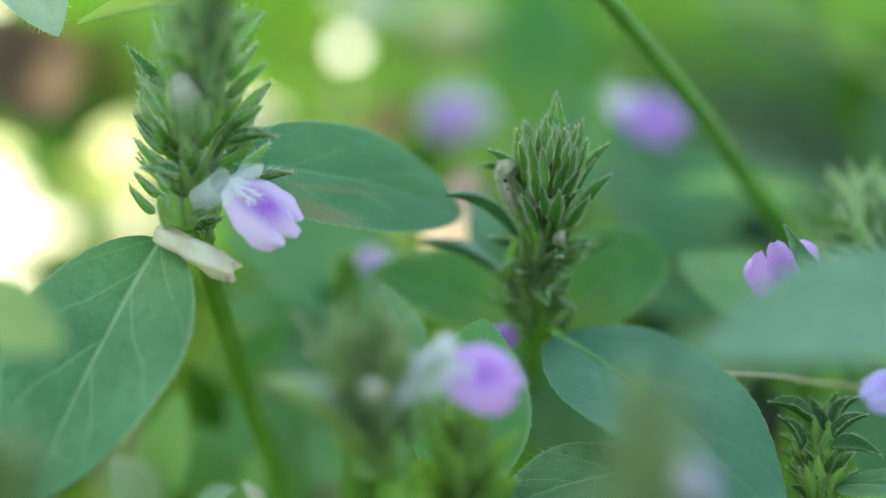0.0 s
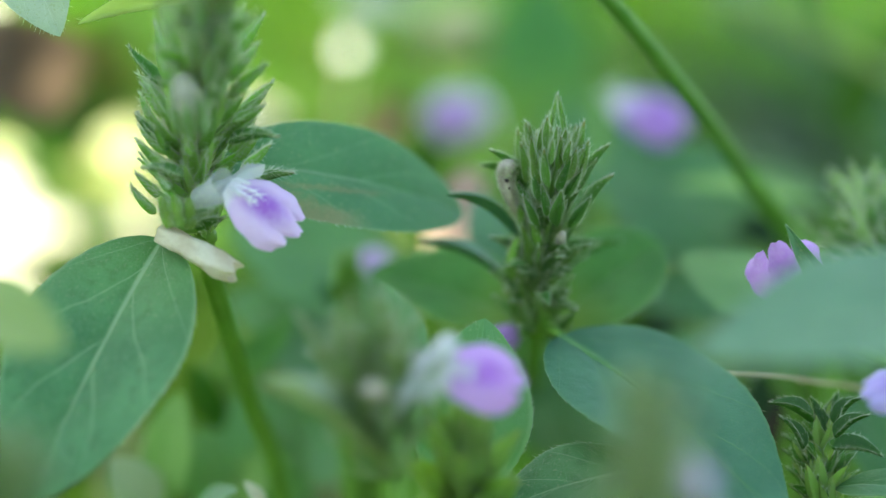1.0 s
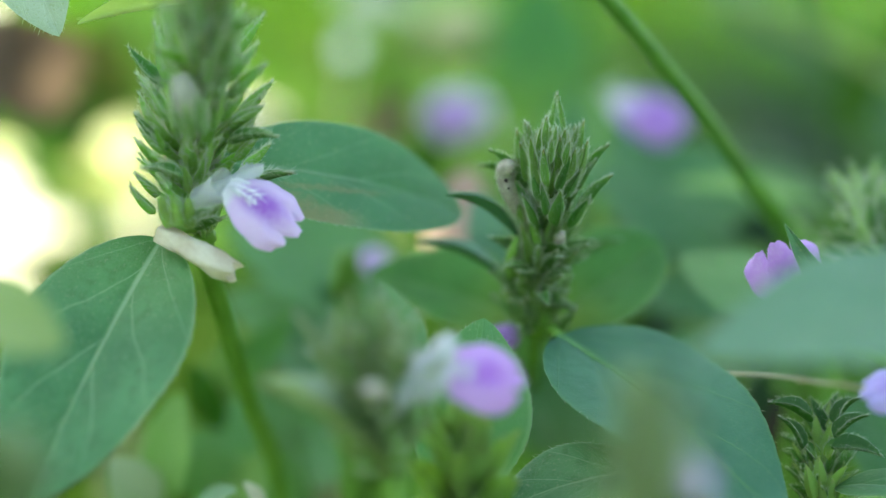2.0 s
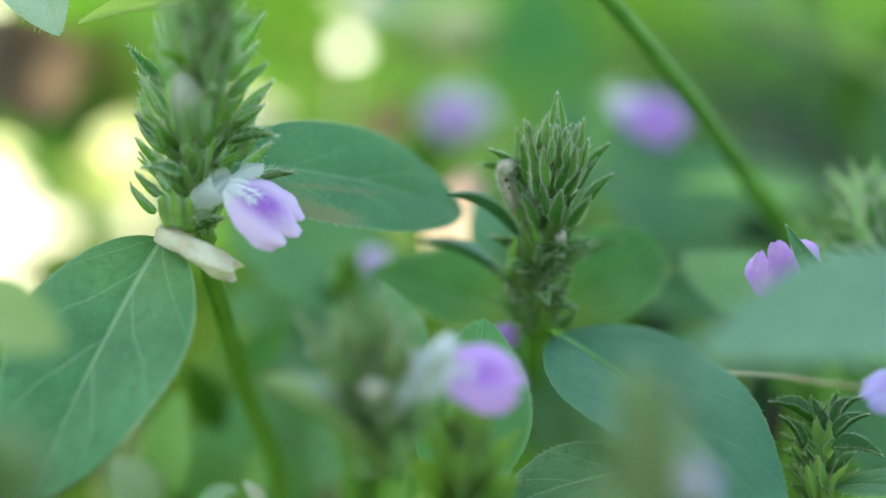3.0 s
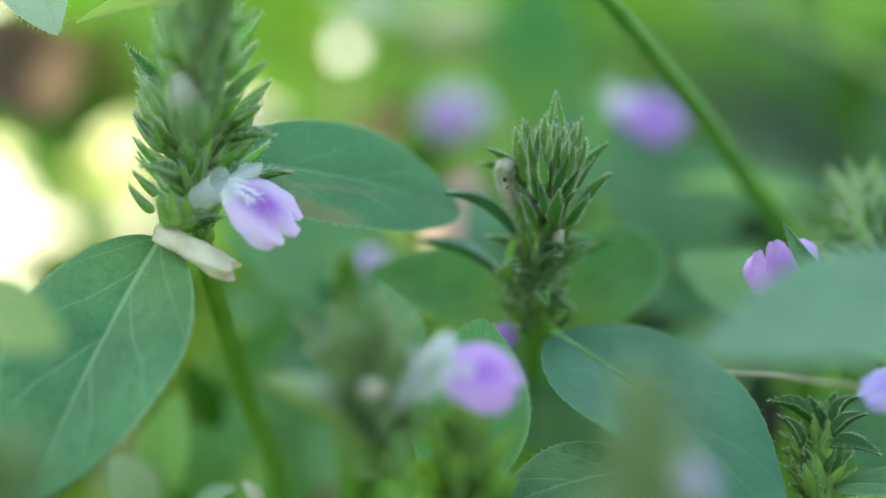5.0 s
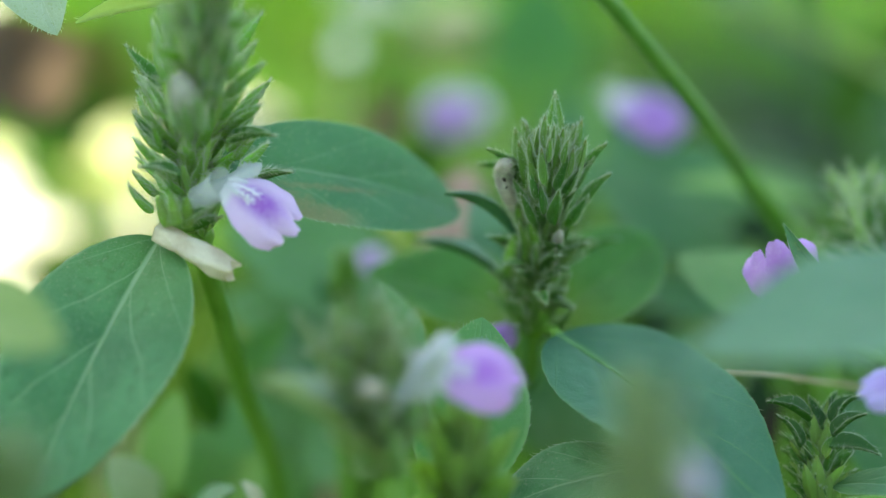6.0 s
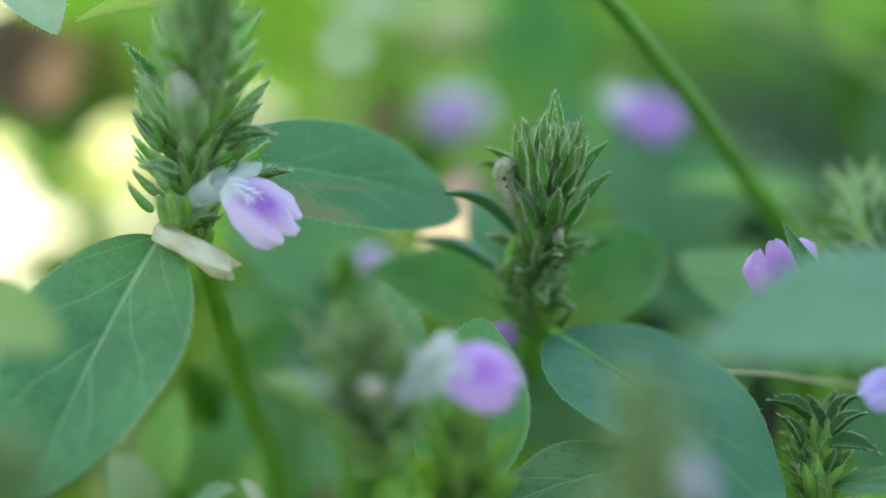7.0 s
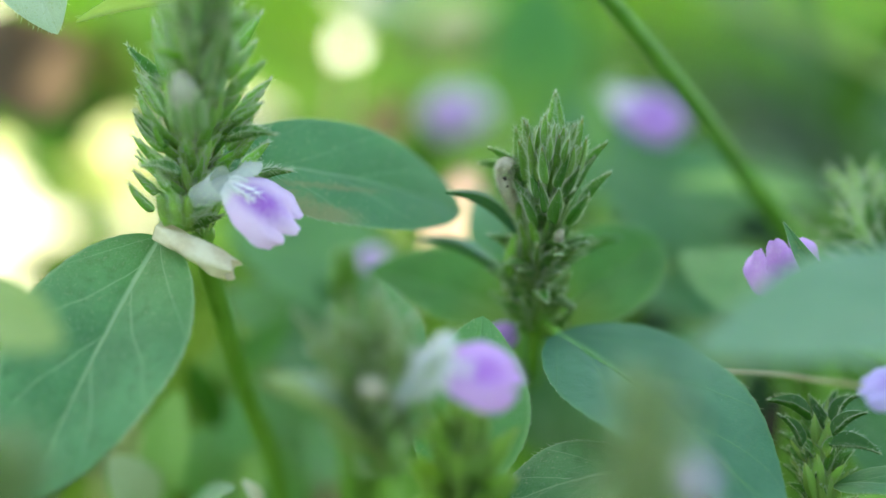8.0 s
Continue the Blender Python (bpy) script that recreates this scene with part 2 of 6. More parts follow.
# Very dark green that stands in for shade in the gaps between leaves.
LEAF_GAP_SHADE = leaf_material("leaf_gap_shade", (0.018, 0.052, 0.020), (0.034, 0.080, 0.032), (0.05, 0.10, 0.04), (0.04, 0.10, 0.03), rough=0.7, spec=0.1, specks=0.1)
LEAF_OLIVE = leaf_material("leaf_olive", (0.110, 0.128, 0.028), (0.165, 0.180, 0.045), (0.20, 0.22, 0.07), (0.19, 0.21, 0.04), rough=0.7, spec=0.1, specks=0.1)
HAIR = plain_material("hair", (0.60, 0.70, 0.48), (0.76, 0.84, 0.62), 900, 0.5, (0.56, 0.66, 0.42), 0.5)
STEM = plain_material("stem", (0.110, 0.275, 0.034), (0.170, 0.365, 0.056), 260, 0.45, (0.2, 0.42, 0.04), 0.25)
GRASS_STEM = plain_material("grass_stem", (0.055, 0.195, 0.022), (0.11, 0.28, 0.042), 300, 0.4, (0.16, 0.38, 0.05), 0.2)
PETAL = petal_material("petal_lilac", (0.80, 0.62, 0.87), (0.40, 0.12, 0.64))
PETAL_FADED = petal_material("petal_faded_lilac", (0.55, 0.36, 0.66), (0.46, 0.24, 0.60))
PETAL_DEEP = petal_material("petal_deep_lilac", (0.70, 0.43, 0.82), (0.50, 0.18, 0.72))
# Shaded copy of the lilac petals: the far flowers' shade put into colour.
PETAL_SHADE = petal_material("petal_shaded_lilac", (0.50, 0.28, 0.66), (0.40, 0.15, 0.60))
PETAL_BLUE = petal_material("petal_pale_violet", (0.60, 0.52, 0.90), (0.44, 0.30, 0.76))
WHITE = plain_material("petal_white", (0.66, 0.68, 0.72), (0.80, 0.81, 0.84), 700, 0.5, (0.8, 0.82, 0.84), 0.5)
MEMBRANE = membrane_material("petal_membrane", (0.66, 0.69, 0.71), (0.84, 0.85, 0.88), 0.32)
MARK = plain_material("petal_mark", (0.74, 0.71, 0.82), (0.82, 0.80, 0.88), 900, 0.5)
WILT = plain_material("withered_petal", (0.50, 0.40, 0.26), (0.80, 0.75, 0.60), 380, 0.65, (0.6, 0.52, 0.36), 0.3, relief=0.0006)
BUD_PALE = plain_material("bud_pale", (0.32, 0.35, 0.24), (0.56, 0.53, 0.50), 700, 0.55, (0.5, 0.5, 0.5), 0.35)
SEPAL_SMOOTH = plain_material("capsule", (0.15, 0.32, 0.05), (0.27, 0.45, 0.10), 700, 0.5, (0.4, 0.6, 0.1), 0.45)
BUD = plain_material("bud", (0.38, 0.32, 0.25), (0.64, 0.60, 0.50), 900, 0.6, (0.5, 0.5, 0.4), 0.3, relief=0.0005)
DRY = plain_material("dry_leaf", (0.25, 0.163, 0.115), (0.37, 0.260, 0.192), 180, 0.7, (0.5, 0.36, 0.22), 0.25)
DRY_PALE = plain_material("near_white_leaf", (0.68, 0.67, 0.56), (0.82, 0.81, 0.70), 180, 0.6, (0.6, 0.6, 0.35), 0.3)
# Almost white, to give the brightness of a glint.
GLINT = plain_material("glint_scrap", (0.80, 0.80, 0.74), (0.86, 0.86, 0.80), 180, 0.6, (0.7, 0.7, 0.6), 0.2)
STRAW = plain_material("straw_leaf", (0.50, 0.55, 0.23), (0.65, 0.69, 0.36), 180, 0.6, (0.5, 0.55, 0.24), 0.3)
YELLOWING = plain_material("yellowing_leaf", (0.34, 0.43, 0.09), (0.46, 0.54, 0.16), 180, 0.6, (0.36, 0.42, 0.10), 0.3)
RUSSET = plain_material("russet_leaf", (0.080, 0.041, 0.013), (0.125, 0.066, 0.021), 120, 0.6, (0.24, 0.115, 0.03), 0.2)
# Near-black brown; the low leaf uses it in place of a shaded gap.
NEAR_BLACK = plain_material("near_black_brown", (0.022, 0.017, 0.012), (0.05, 0.036, 0.022), 120, 0.7)
MIDRIB = plain_material("midrib", (0.075, 0.21, 0.065), (0.12, 0.275, 0.095), 500, 0.5)
TWIG = plain_material("twig", (0.32, 0.26, 0.16), (0.48, 0.41, 0.28), 500, 0.7)
DARK_DOT = plain_material("dark_fleck", (0.015, 0.010, 0.008), (0.03, 0.02, 0.015), 900, 0.6)
BARK = plain_material("bark", (0.09, 0.06, 0.04), (0.17, 0.12, 0.08), 60, 0.85, relief=0.004)
SOIL = plain_material("soil", (0.045, 0.070, 0.028), (0.095, 0.095, 0.050), 24, 0.95, relief=0.004)


# ---- building blocks ----
def mesh_of(name, verts, faces, uvs, mats, slots=None):
    me = bpy.data.meshes.new(name)
    me.from_pydata([tuple(v) for v in verts], [], faces)
    if uvs is not None:
        layer = me.uv_layers.new(name="UVMap")
        idx = np.empty(len(me.loops), dtype=np.int32)
        me.loops.foreach_get("vertex_index", idx)
        layer.data.foreach_set("uv", np.asarray(uvs, dtype=np.float32)[idx].ravel())
    for m in mats:
        me.materials.append(m)
    if slots is not None:
        me.polygons.foreach_set("material_index", slots)
    me.polygons.foreach_set("use_smooth", [True] * len(me.polygons))
    me.update()
    return me


def where(ob):
    m = ob.matrix_basis.copy()
    while ob.parent:
        ob = ob.parent
        m = ob.matrix_basis @ m
    return m


def part(name, mesh, parent, m=None, label=""):
    """Links a mesh as one object under a thing or a part; m is its pose in the world."""
    ob = new(name, mesh)
    ob.parent = parent
    ob.matrix_basis = where(parent).inverted() @ (m if m is not None else Matrix())
    if label:
        tagged(ob, label)
    return ob


def thing(name, base, label, category, group=""):
    ob = new(name)
    ob.empty_display_size = 0.01
    ob.matrix_basis = Matrix.Translation(base)
    return tagged(ob, label, category, group)


def smooth_line(pts, steps=8):
    """A soft line through the points."""
    p = [np.array(q, float) for q in pts]
    p = [2 * p[0] - p[1]] + p + [2 * p[-1] - p[-2]]
    out = []
    for i in range(1, len(p) - 2):
        for k in range(steps):
            t = k / steps
            out.append(0.5 * (2 * p[i] + (p[i + 1] - p[i - 1]) * t + (2 * p[i - 1] - 5 * p[i] + 4 * p[i + 1] - p[i + 2]) * t * t
                              + (3 * p[i] - p[i - 1] - 3 * p[i + 1] + p[i + 2]) * t ** 3))
    out.append(p[-2])
    return np.array(out)


def tube_mesh(name, pts, r0, r1, mat, sides=10, steps=8, ribs=0.0, nodes=(), belly=0.0):
    line = smooth_line(pts, steps)
    n = len(line)
    verts, faces, uvs = [], [], []
    for i, p in enumerate(line):
        d = line[min(i + 1, n - 1)] - line[max(i - 1, 0)]
        d = Vector(d).normalized()
        a = d.cross(Vector((0.31, 0.95, 0.05))).normalized()
        b = d.cross(a)
        f = i / (n - 1)
        r = (r0 + (r1 - r0) * f) * (1 + belly * math.sin(math.pi * f))
        for w in nodes:
            r *= 1 + 0.35 * math.exp(-((f - w) / 0.012) ** 2)
        for k in range(sides):
            q = 2 * math.pi * k / sides
            rr = r * (1 + ribs * math.cos(6 * q))
            verts.append(Vector(p) + a * (rr * math.cos(q)) + b * (rr * math.sin(q)))
            uvs.append((f, k / sides))
    for i in range(n - 1):
        for k in range(sides):
            j = (k + 1) % sides
            faces.append((i * sides + k, i * sides + j, (i + 1) * sides + j, (i + 1) * sides + k))
    faces.append(tuple(range(sides))[::-1])
    faces.append(tuple((n - 1) * sides + k for k in range(sides)))
    return mesh_of(name, verts, faces, uvs, [mat])


def hair_cone(verts, faces, uvs, root, tip, r):
    d = (tip - root).normalized()
    a = d.cross(Vector((0.4, 0.3, 0.86))).normalized()
    b = d.cross(a)
    k = len(verts)
    for q in (0, 2.094, 4.189):
        verts.append(root + a * (r * math.cos(q)) + b * (r * math.sin(q)))
        uvs.append((0, 0))
    verts.append(tip)
    uvs.append((0, 0))
    faces += [(k, k + 1, k + 3), (k + 1, k + 2, k + 3), (k + 2, k, k + 3)]


def blade_mesh(name, length, width, mat, nu=24, nv=10, fold=0.15, bulge=0.06, twist=0.0, wave=0.02, p=0.8, q=0.8, thick=0.00022,
               hairs=0, hair=0.0006, veins=3.4, tooth=0.007, seed=1, lean=0.0, asym=0.0, crease=1.0, tuft=0, down=0, nap=0.5):
    """A leaf: base at the origin, tip along +y, upper face towards +z."""
    rnd = random.Random(seed)
    ph = rnd.random() * 6.28
    top, low, uvs = [], [], []
    half_of = []
    for i in range(nu + 1):
        u = i / nu
        prof = max(0.0, math.sin(math.pi * min(1.0, u ** p))) ** q
        half = width / 2 * prof
        half_of.append(half)
        for j in range(nv + 1):
            v = -1 + 2 * j / nv
            h = half * (1 + asym * v)
            edge = abs(v)
            saw = 1 + tooth * math.sin(u * 95 + ph) * edge ** 6
            x = v * h * saw + lean * length * math.sin(math.pi * u)
            y = u * length
            z = 4 * bulge * length * u * (1 - u)
            z += fold * (edge * crease + edge * edge * (1 - crease)) * h * (1 - 0.35 * edge) * 1.5
            z += wave * width * math.sin(u * 11 + ph + (0 if v < 0 else 1.3)) * edge ** 2 * prof
            z += twist * v * half * (u - 0.3)
            if nv >= 16:
                f = (veins * u - 1.5 * edge ** 0.8 + math.copysign(0.17, v)) % 1.0
                z -= 0.012 * width * math.exp(-((f - 0.5) / 0.09) ** 2) * prof * (1 - edge)
                z -= 0.016 * width * math.exp(-(v / 0.05) ** 2) * prof
                z += 0.004 * width * noise.noise((x * 900, y * 900, seed))
            top.append(Vector((x, y, z)))
            low.append(Vector((x, y, z - thick * (1 - edge ** 4) * (0.3 + 0.7 * prof) * (1 + 1.6 * math.exp(-(v / 0.08) ** 2)))))
            uvs.append((u, v))
    row = nv + 1
    faces = []
    count = len(top)
    for i in range(nu):
        for j in range(nv):
            a = i * row + j
            faces.append((a, a + 1, a + row + 1, a + row))
            faces.append((a + count + row, a + count + row + 1, a + count + 1, a + count))
    verts, uvs = top + low, uvs + uvs
    slots = [0] * len(faces)
    if hairs:
        for side in (0, nv):
            for k in range(hairs):
                u = 0.06 + 0.92 * (k + rnd.random()) / hairs
                i = min(nu - 1, int(u * nu))
                f = u * nu - i
                root = top[i * row + side].lerp(top[(i + 1) * row + side], f)
                out = Vector((1 if side else -1, 0.8 + rnd.random(), rnd.uniform(-0.7, 0.9))).normalized()
                if u > 0.93:
                    out = Vector((out.x * 0.3, 1, out.z)).normalized()
                hair_cone(verts, faces, uvs, root, root + out * hair * rnd.uniform(0.2, 1.25), max(hair * 0.036, 0.00003))
        for k in range(tuft):
            out = Vector((rnd.uniform(-0.8, 0.8), 1, rnd.uniform(-0.8, 0.8))).normalized()
            hair_cone(verts, faces, uvs, top[(nu - 1) * row + nv // 2], top[nu * row + nv // 2] + out * hair * rnd.uniform(0.3, 0.8), hair * 0.06)
        for k in range(down):
            i, j = rnd.randint(1, nu - 2), rnd.randint(1, nv - 1)
            side = rnd.choice((0, 1, 1))
            root = (low if side else top)[i * row + j]
            out = Vector((rnd.uniform(-0.6, 0.6), rnd.uniform(0.3, 1.2), -1 if side else 1)).normalized()
            hair_cone(verts, faces, uvs, root, root + out * hair * nap * rnd.uniform(0.4, 1.4), max(hair * 0.026, 0.00002))
        slots += [1] * (len(faces) - len(slots))
    me = mesh_of(name, verts, faces, uvs, [mat, HAIR] if hairs else [mat], slots)
    return me


def fuzz_mesh(name, pts, r0, r1, belly, count, length, seed=1):
    """Fine hairs standing off a bud of the given line and radii."""
    rnd = random.Random(seed)
    line = smooth_line(pts, 8)
    n = len(line)
    verts, faces, uvs = [], [], []
    for k in range(count):
        f = rnd.random()
        i = min(n - 2, int(f * (n - 1)))
        p = Vector(line[i])
        d = (Vector(line[i + 1]) - p).normalized()
        a = d.cross(Vector((0.31, 0.95, 0.05))).normalized()
        b = d.cross(a)
        q = rnd.random() * 6.2832
        out = a * math.cos(q) + b * math.sin(q)
        r = (r0 + (r1 - r0) * f) * (1 + belly * math.sin(math.pi * f)) * 0.96
        hair_cone(verts, faces, uvs, p + out * r, p + out * (r + length * rnd.uniform(0.4, 1)) + d * length * rnd.uniform(0.2, 0.9), length * 0.045)
    return mesh_of(name, verts, faces, uvs, [HAIR])


def aim(base, tip, up):
    """The pose of a blade that runs from base to tip, its upper face turned towards up."""
    base, y = Vector(base), (Vector(tip) - Vector(base)).normalized()
    x = y.cross(Vector(up)).normalized()
    z = x.cross(y)
    m = Matrix((x, y, z)).transposed().to_4x4()
    m.translation = base
    return m


def leaf(parent, base, tip, up, width, mat=LEAF, stalk=None, label="", name="leaf", rib=0.0, **shape):
    length = (Vector(tip) - Vector(base)).length
    if rib:
        m = aim(base, tip, up)
        rise = 4 * shape["bulge"] * length
        line = [m @ Vector((0, length * u, rise * u * (1 - u) - rib * (0.25 + 0.9 * u))) for u in (0.0, 0.08, 0.18, 0.3, 0.42)]
    ob = part(name, blade_mesh(name, length, width, mat, **shape), parent, aim(base, tip, up), label)
    if rib:
        part("midrib", tube_mesh("midrib", line, rib, rib * 0.15, MIDRIB, 8, 6), ob)
    if stalk:
        mid = (Vector(stalk) + Vector(base)) / 2 + Vector((0, 0, 0.0004))
        part("leaf_stalk", tube_mesh("leaf_stalk", [stalk, mid, base], 0.0007, 0.0005, STEM, 7, 4), parent)
    return ob


HERO = dict(nu=64, nv=28, hairs=46, hair=0.0007)
GOOD = dict(nu=40, nv=18, hairs=40, hair=0.0006)

def bract_set(mat, sizes, fold, hair, down, seed, hairs=30):
    """Keeled, fringed bracts; each size is (length, width, bend)."""
    return [blade_mesh("bract", n, w, mat, nu=12, nv=6, fold=fold, bulge=bend, wave=0.04, p=0.55, q=0.85, hairs=hairs, hair=hair, tuft=9, down=down,
                       tooth=0.0, seed=seed + k, thick=0.00012) for k, (n, w, bend) in enumerate(sizes)]


BRACTS = bract_set(BRACT, ((0.0066, 0.0012, 0.05), (0.0058, 0.0011, -0.05), (0.0070, 0.0012, -0.09), (0.0062, 0.0013, 0.08), (0.0072, 0.0011, -0.12)), 0.9, 0.0011, 60, 1, 40)
LOBES = bract_set(LOBE, ((0.0058, 0.0007, 0.03), (0.0054, 0.0007, -0.05), (0.0062, 0.0007, -0.09)), 0.7, 0.0010, 36, 5, 26)
FADED_LOBES = bract_set(BRACT_FADED, ((0.0060, 0.0011, 0.03), (0.0055, 0.0010, -0.05), (0.0064, 0.0011, -0.09)), 0.7, 0.0008, 70, 31, 18)
DEEP_BRACTS = bract_set(BRACT_DEEP, ((0.0060, 0.0014, 0.05), (0.0056, 0.0012, -0.06), (0.0064, 0.0014, 0.12)), 0.8, 0.0008, 110, 21, 36)
DEEP_LOBES = bract_set(LOBE_GREEN, ((0.0054, 0.0009, 0.02), (0.0050, 0.0008, -0.05), (0.0056, 0.0009, -0.08)), 0.7, 0.0007, 70, 25, 26)
YOUNG = [blade_mesh("bract", 0.0068, 0.0021, SEPAL, nu=12, nv=6, fold=0.5, bulge=b, wave=0.04, p=0.65, q=0.8, hairs=14, hair=0.0007,
                    tooth=0.0, seed=s, thick=0.00014) for s, b in ((11, 0.06), (12, -0.08), (13, 0.02))]


def spike(plant, pts, nodes, size=1.0, open_low=50, open_top=18, seed=1, per=4, outer=BRACTS, core=0.0011, label="", shrink=0.40, flare=0.0, inner=None, foot=1.0):
    """A flower spike: a stalk with whorls of fringed bracts that close towards the tip. pts run upwards."""
    rnd = random.Random(seed)
    stalk = part("flower_spike", tube_mesh("flower_spike", pts, core, core * 0.45, STEM, 8, 6), plant, None, label)
    line = smooth_line(pts, 12)
    n = len(line)
    for k in range(nodes):
        f = (k + 0.3) / nodes
        i = min(n - 2, int(f * (n - 1)))
        p = Vector(line[i])
        axis = (Vector(line[i + 1]) - p).normalized()
        a = axis.cross(Vector((0.2, 1, 0.1))).normalized()
        b = axis.cross(a)
        fat = size * (1.0 - shrink * max(0.0, f - 0.5) / 0.5)
        fat *= foot + (1 - foot) * min(1.0, f / 0.25)
        for ring in range(3):
            for j in range(per):
                q = 2 * math.pi * (j + 0.5 * (k % 2) + 0.33 * ring) / per + rnd.uniform(-0.4, 0.4) + k * 0.35
                tilt = radians((open_low + (open_top - open_low) * f + flare * math.sin(math.pi * f)) * (1.0, 0.72, 0.45)[ring] + rnd.uniform(-16, 14))
                out = a * math.cos(q) + b * math.sin(q)
                way = axis * math.cos(tilt) + out * math.sin(tilt)
                kind = outer if ring == 0 else (inner or LOBES)
                m = aim(p + out * core * 0.7 + axis * rnd.uniform(-0.0012, 0.0012), p + way * 0.01, axis * math.sin(tilt) - out * math.cos(tilt))
                m = m @ pose(0, 0, 0, rnd.uniform(-8, 8), rnd.uniform(-35, 35), 0)
                s = fat * rnd.uniform(0.72, 1.2)
                part("bract", rnd.choice(kind), stalk, m @ Matrix.Diagonal((s, s, s, 1)))
    return stalk


def lip_height(s, a, length, droop, dome, seed):
    z = -droop * s * s + dome * math.sin(math.pi * min(1, s * 0.9)) * (1 - a * a) - 0.10 * a ** 4 * (0.3 + s)
    z += 0.025 * math.sin(abs(a) * 8 + seed) * s * s
    z += 0.05 * math.exp(-((abs(a) - 0.10) / 0.06) ** 2) * math.exp(-((s - 0.2) / 0.15) ** 2)
    return z * length


def lip_half(s, width):
    rise = math.sin(math.pi / 2 * min(1.0, s / 0.62)) ** 0.75
    return width / 2 * (0.30 + 0.70 * rise) * (1 - 0.26 * max(0.0, (s - 0.62) / 0.38) ** 2)


def lip_mesh(name, length, width, mat, nu=30, nv=44, droop=0.10, dome=0.10, notch=0.07, scallop=0.40, gap=0.10, seed=1):
    """The three-lobed lower lip: throat at the origin, lobes along +y."""
    verts, uvs, faces, low = [], [], [], []
    for i in range(nu + 1):
        s = i / nu
        half = lip_half(s, width)
        for j in range(nv + 1):
            a = -1 + 2 * j / nv
            lobe = (abs(a) - 0.74) if abs(a) > 0.42 else a
            cut = 0.16 * a * a + notch * math.exp(-((abs(a) - 0.42) / gap) ** 2) + scallop * lobe * lobe + 0.012 * math.sin(a * 21 + seed)
            x = a * half * (1 + 0.02 * math.sin(s * 17 + seed))
            y = length * s * (1 - cut * s ** 3)
            z = lip_height(s, a, length, droop, dome, seed) + 0.012 * length * noise.noise((x * 1300, y * 1300, seed))
            verts.append(Vector((x, y, z)))
            low.append(Vector((x, y, z - 0.00018 * (1 - s ** 6) * (1 - a ** 6))))
            uvs.append((s, a))
    c, row = len(verts), nv + 1
    for i in range(nu):
        for j in range(nv):
            k = i * row + j
            faces += [(k, k + 1, k + row + 1, k + row), (k + c + row, k + c + row + 1, k + c + 1, k + c)]
    return mesh_of(name, verts + low, faces, uvs + uvs, [mat])


def marks_mesh(name, length, width, seed, droop=0.10, dome=0.10):
    """Raised white herringbone marks on the palate of the lower lip."""
    def on_lip(s, a):
        return Vector((a * lip_half(s, width), length * s, lip_height(s, a, length, droop, dome, seed) + 0.00014))

    lines = []
    for side in (-1, 1):
        lines.append([(0.08, 0.10 * side), (0.28, 0.13 * side), (0.44 - 0.04 * side, 0.07 * side)])
        for s0, reach in ((0.18, 0.20), (0.26 + 0.02 * side, 0.34), (0.34, 0.24 - 0.06 * side)):
            lines.append([(s0, 0.12 * side), (s0 + 0.05, (0.12 + reach) / 2 * side), (s0 + 0.09, reach * side)])
    bm = bmesh.new()
    for line in lines:
        me = tube_mesh("stroke", [on_lip(*q) for q in line], 0.00013, 0.00004, MARK, 6, 4)
        bm.from_mesh(me)
        bpy.data.meshes.remove(me)
    me = bpy.data.meshes.new(name)
    bm.to_mesh(me)
    bm.free()
    me.materials.append(MARK)
    return me


def funnel_mesh(name, foot, mouth, r0, r1, mat, seed=1, pinch=0.0):
    """A wrinkled tube that widens to a ragged mouth."""
    foot, mouth = Vector(foot), Vector(mouth)
    d = (mouth - foot).normalized()
    a = d.cross(Vector((0.31, 0.95, 0.05))).normalized()
    b = d.cross(a)
    verts, uvs, faces = [], [], []
    nu, nv = 14, 24
    for i in range(nu + 1):
        f = i / nu
        for k in range(nv):
            q = 2 * math.pi * k / nv
            r = (r0 + (r1 - r0) * f ** 1.6) * (1 + 0.14 * noise.noise((math.cos(q) * 1.6, math.sin(q) * 1.6, f * 2.2 + seed)) + 0.05 * math.sin(5 * q + seed + f * 3))
            r *= 1 - pinch * max(0.0, f - 0.8) / 0.2
            r *= 1 + pinch * (0.5 * noise.noise((math.cos(q) * 2.4, math.sin(q) * 2.4, f * 5 + seed)) + 0.22 * math.sin(4 * q + 5 * f + seed))
            l = f * (1 + 0.05 * math.sin(3 * q + seed) * f ** 4)
            verts.append(foot + (mouth - foot) * l + a * (r * math.cos(q)) + b * (r * math.sin(q)))
            uvs.append((f, k / nv))
    for i in range(nu):
        for k in range(nv):
            j = (k + 1) % nv
            faces.append((i * nv + k, i * nv + j, (i + 1) * nv + j, (i + 1) * nv + k))
    return mesh_of(name, verts, faces, uvs, [mat])


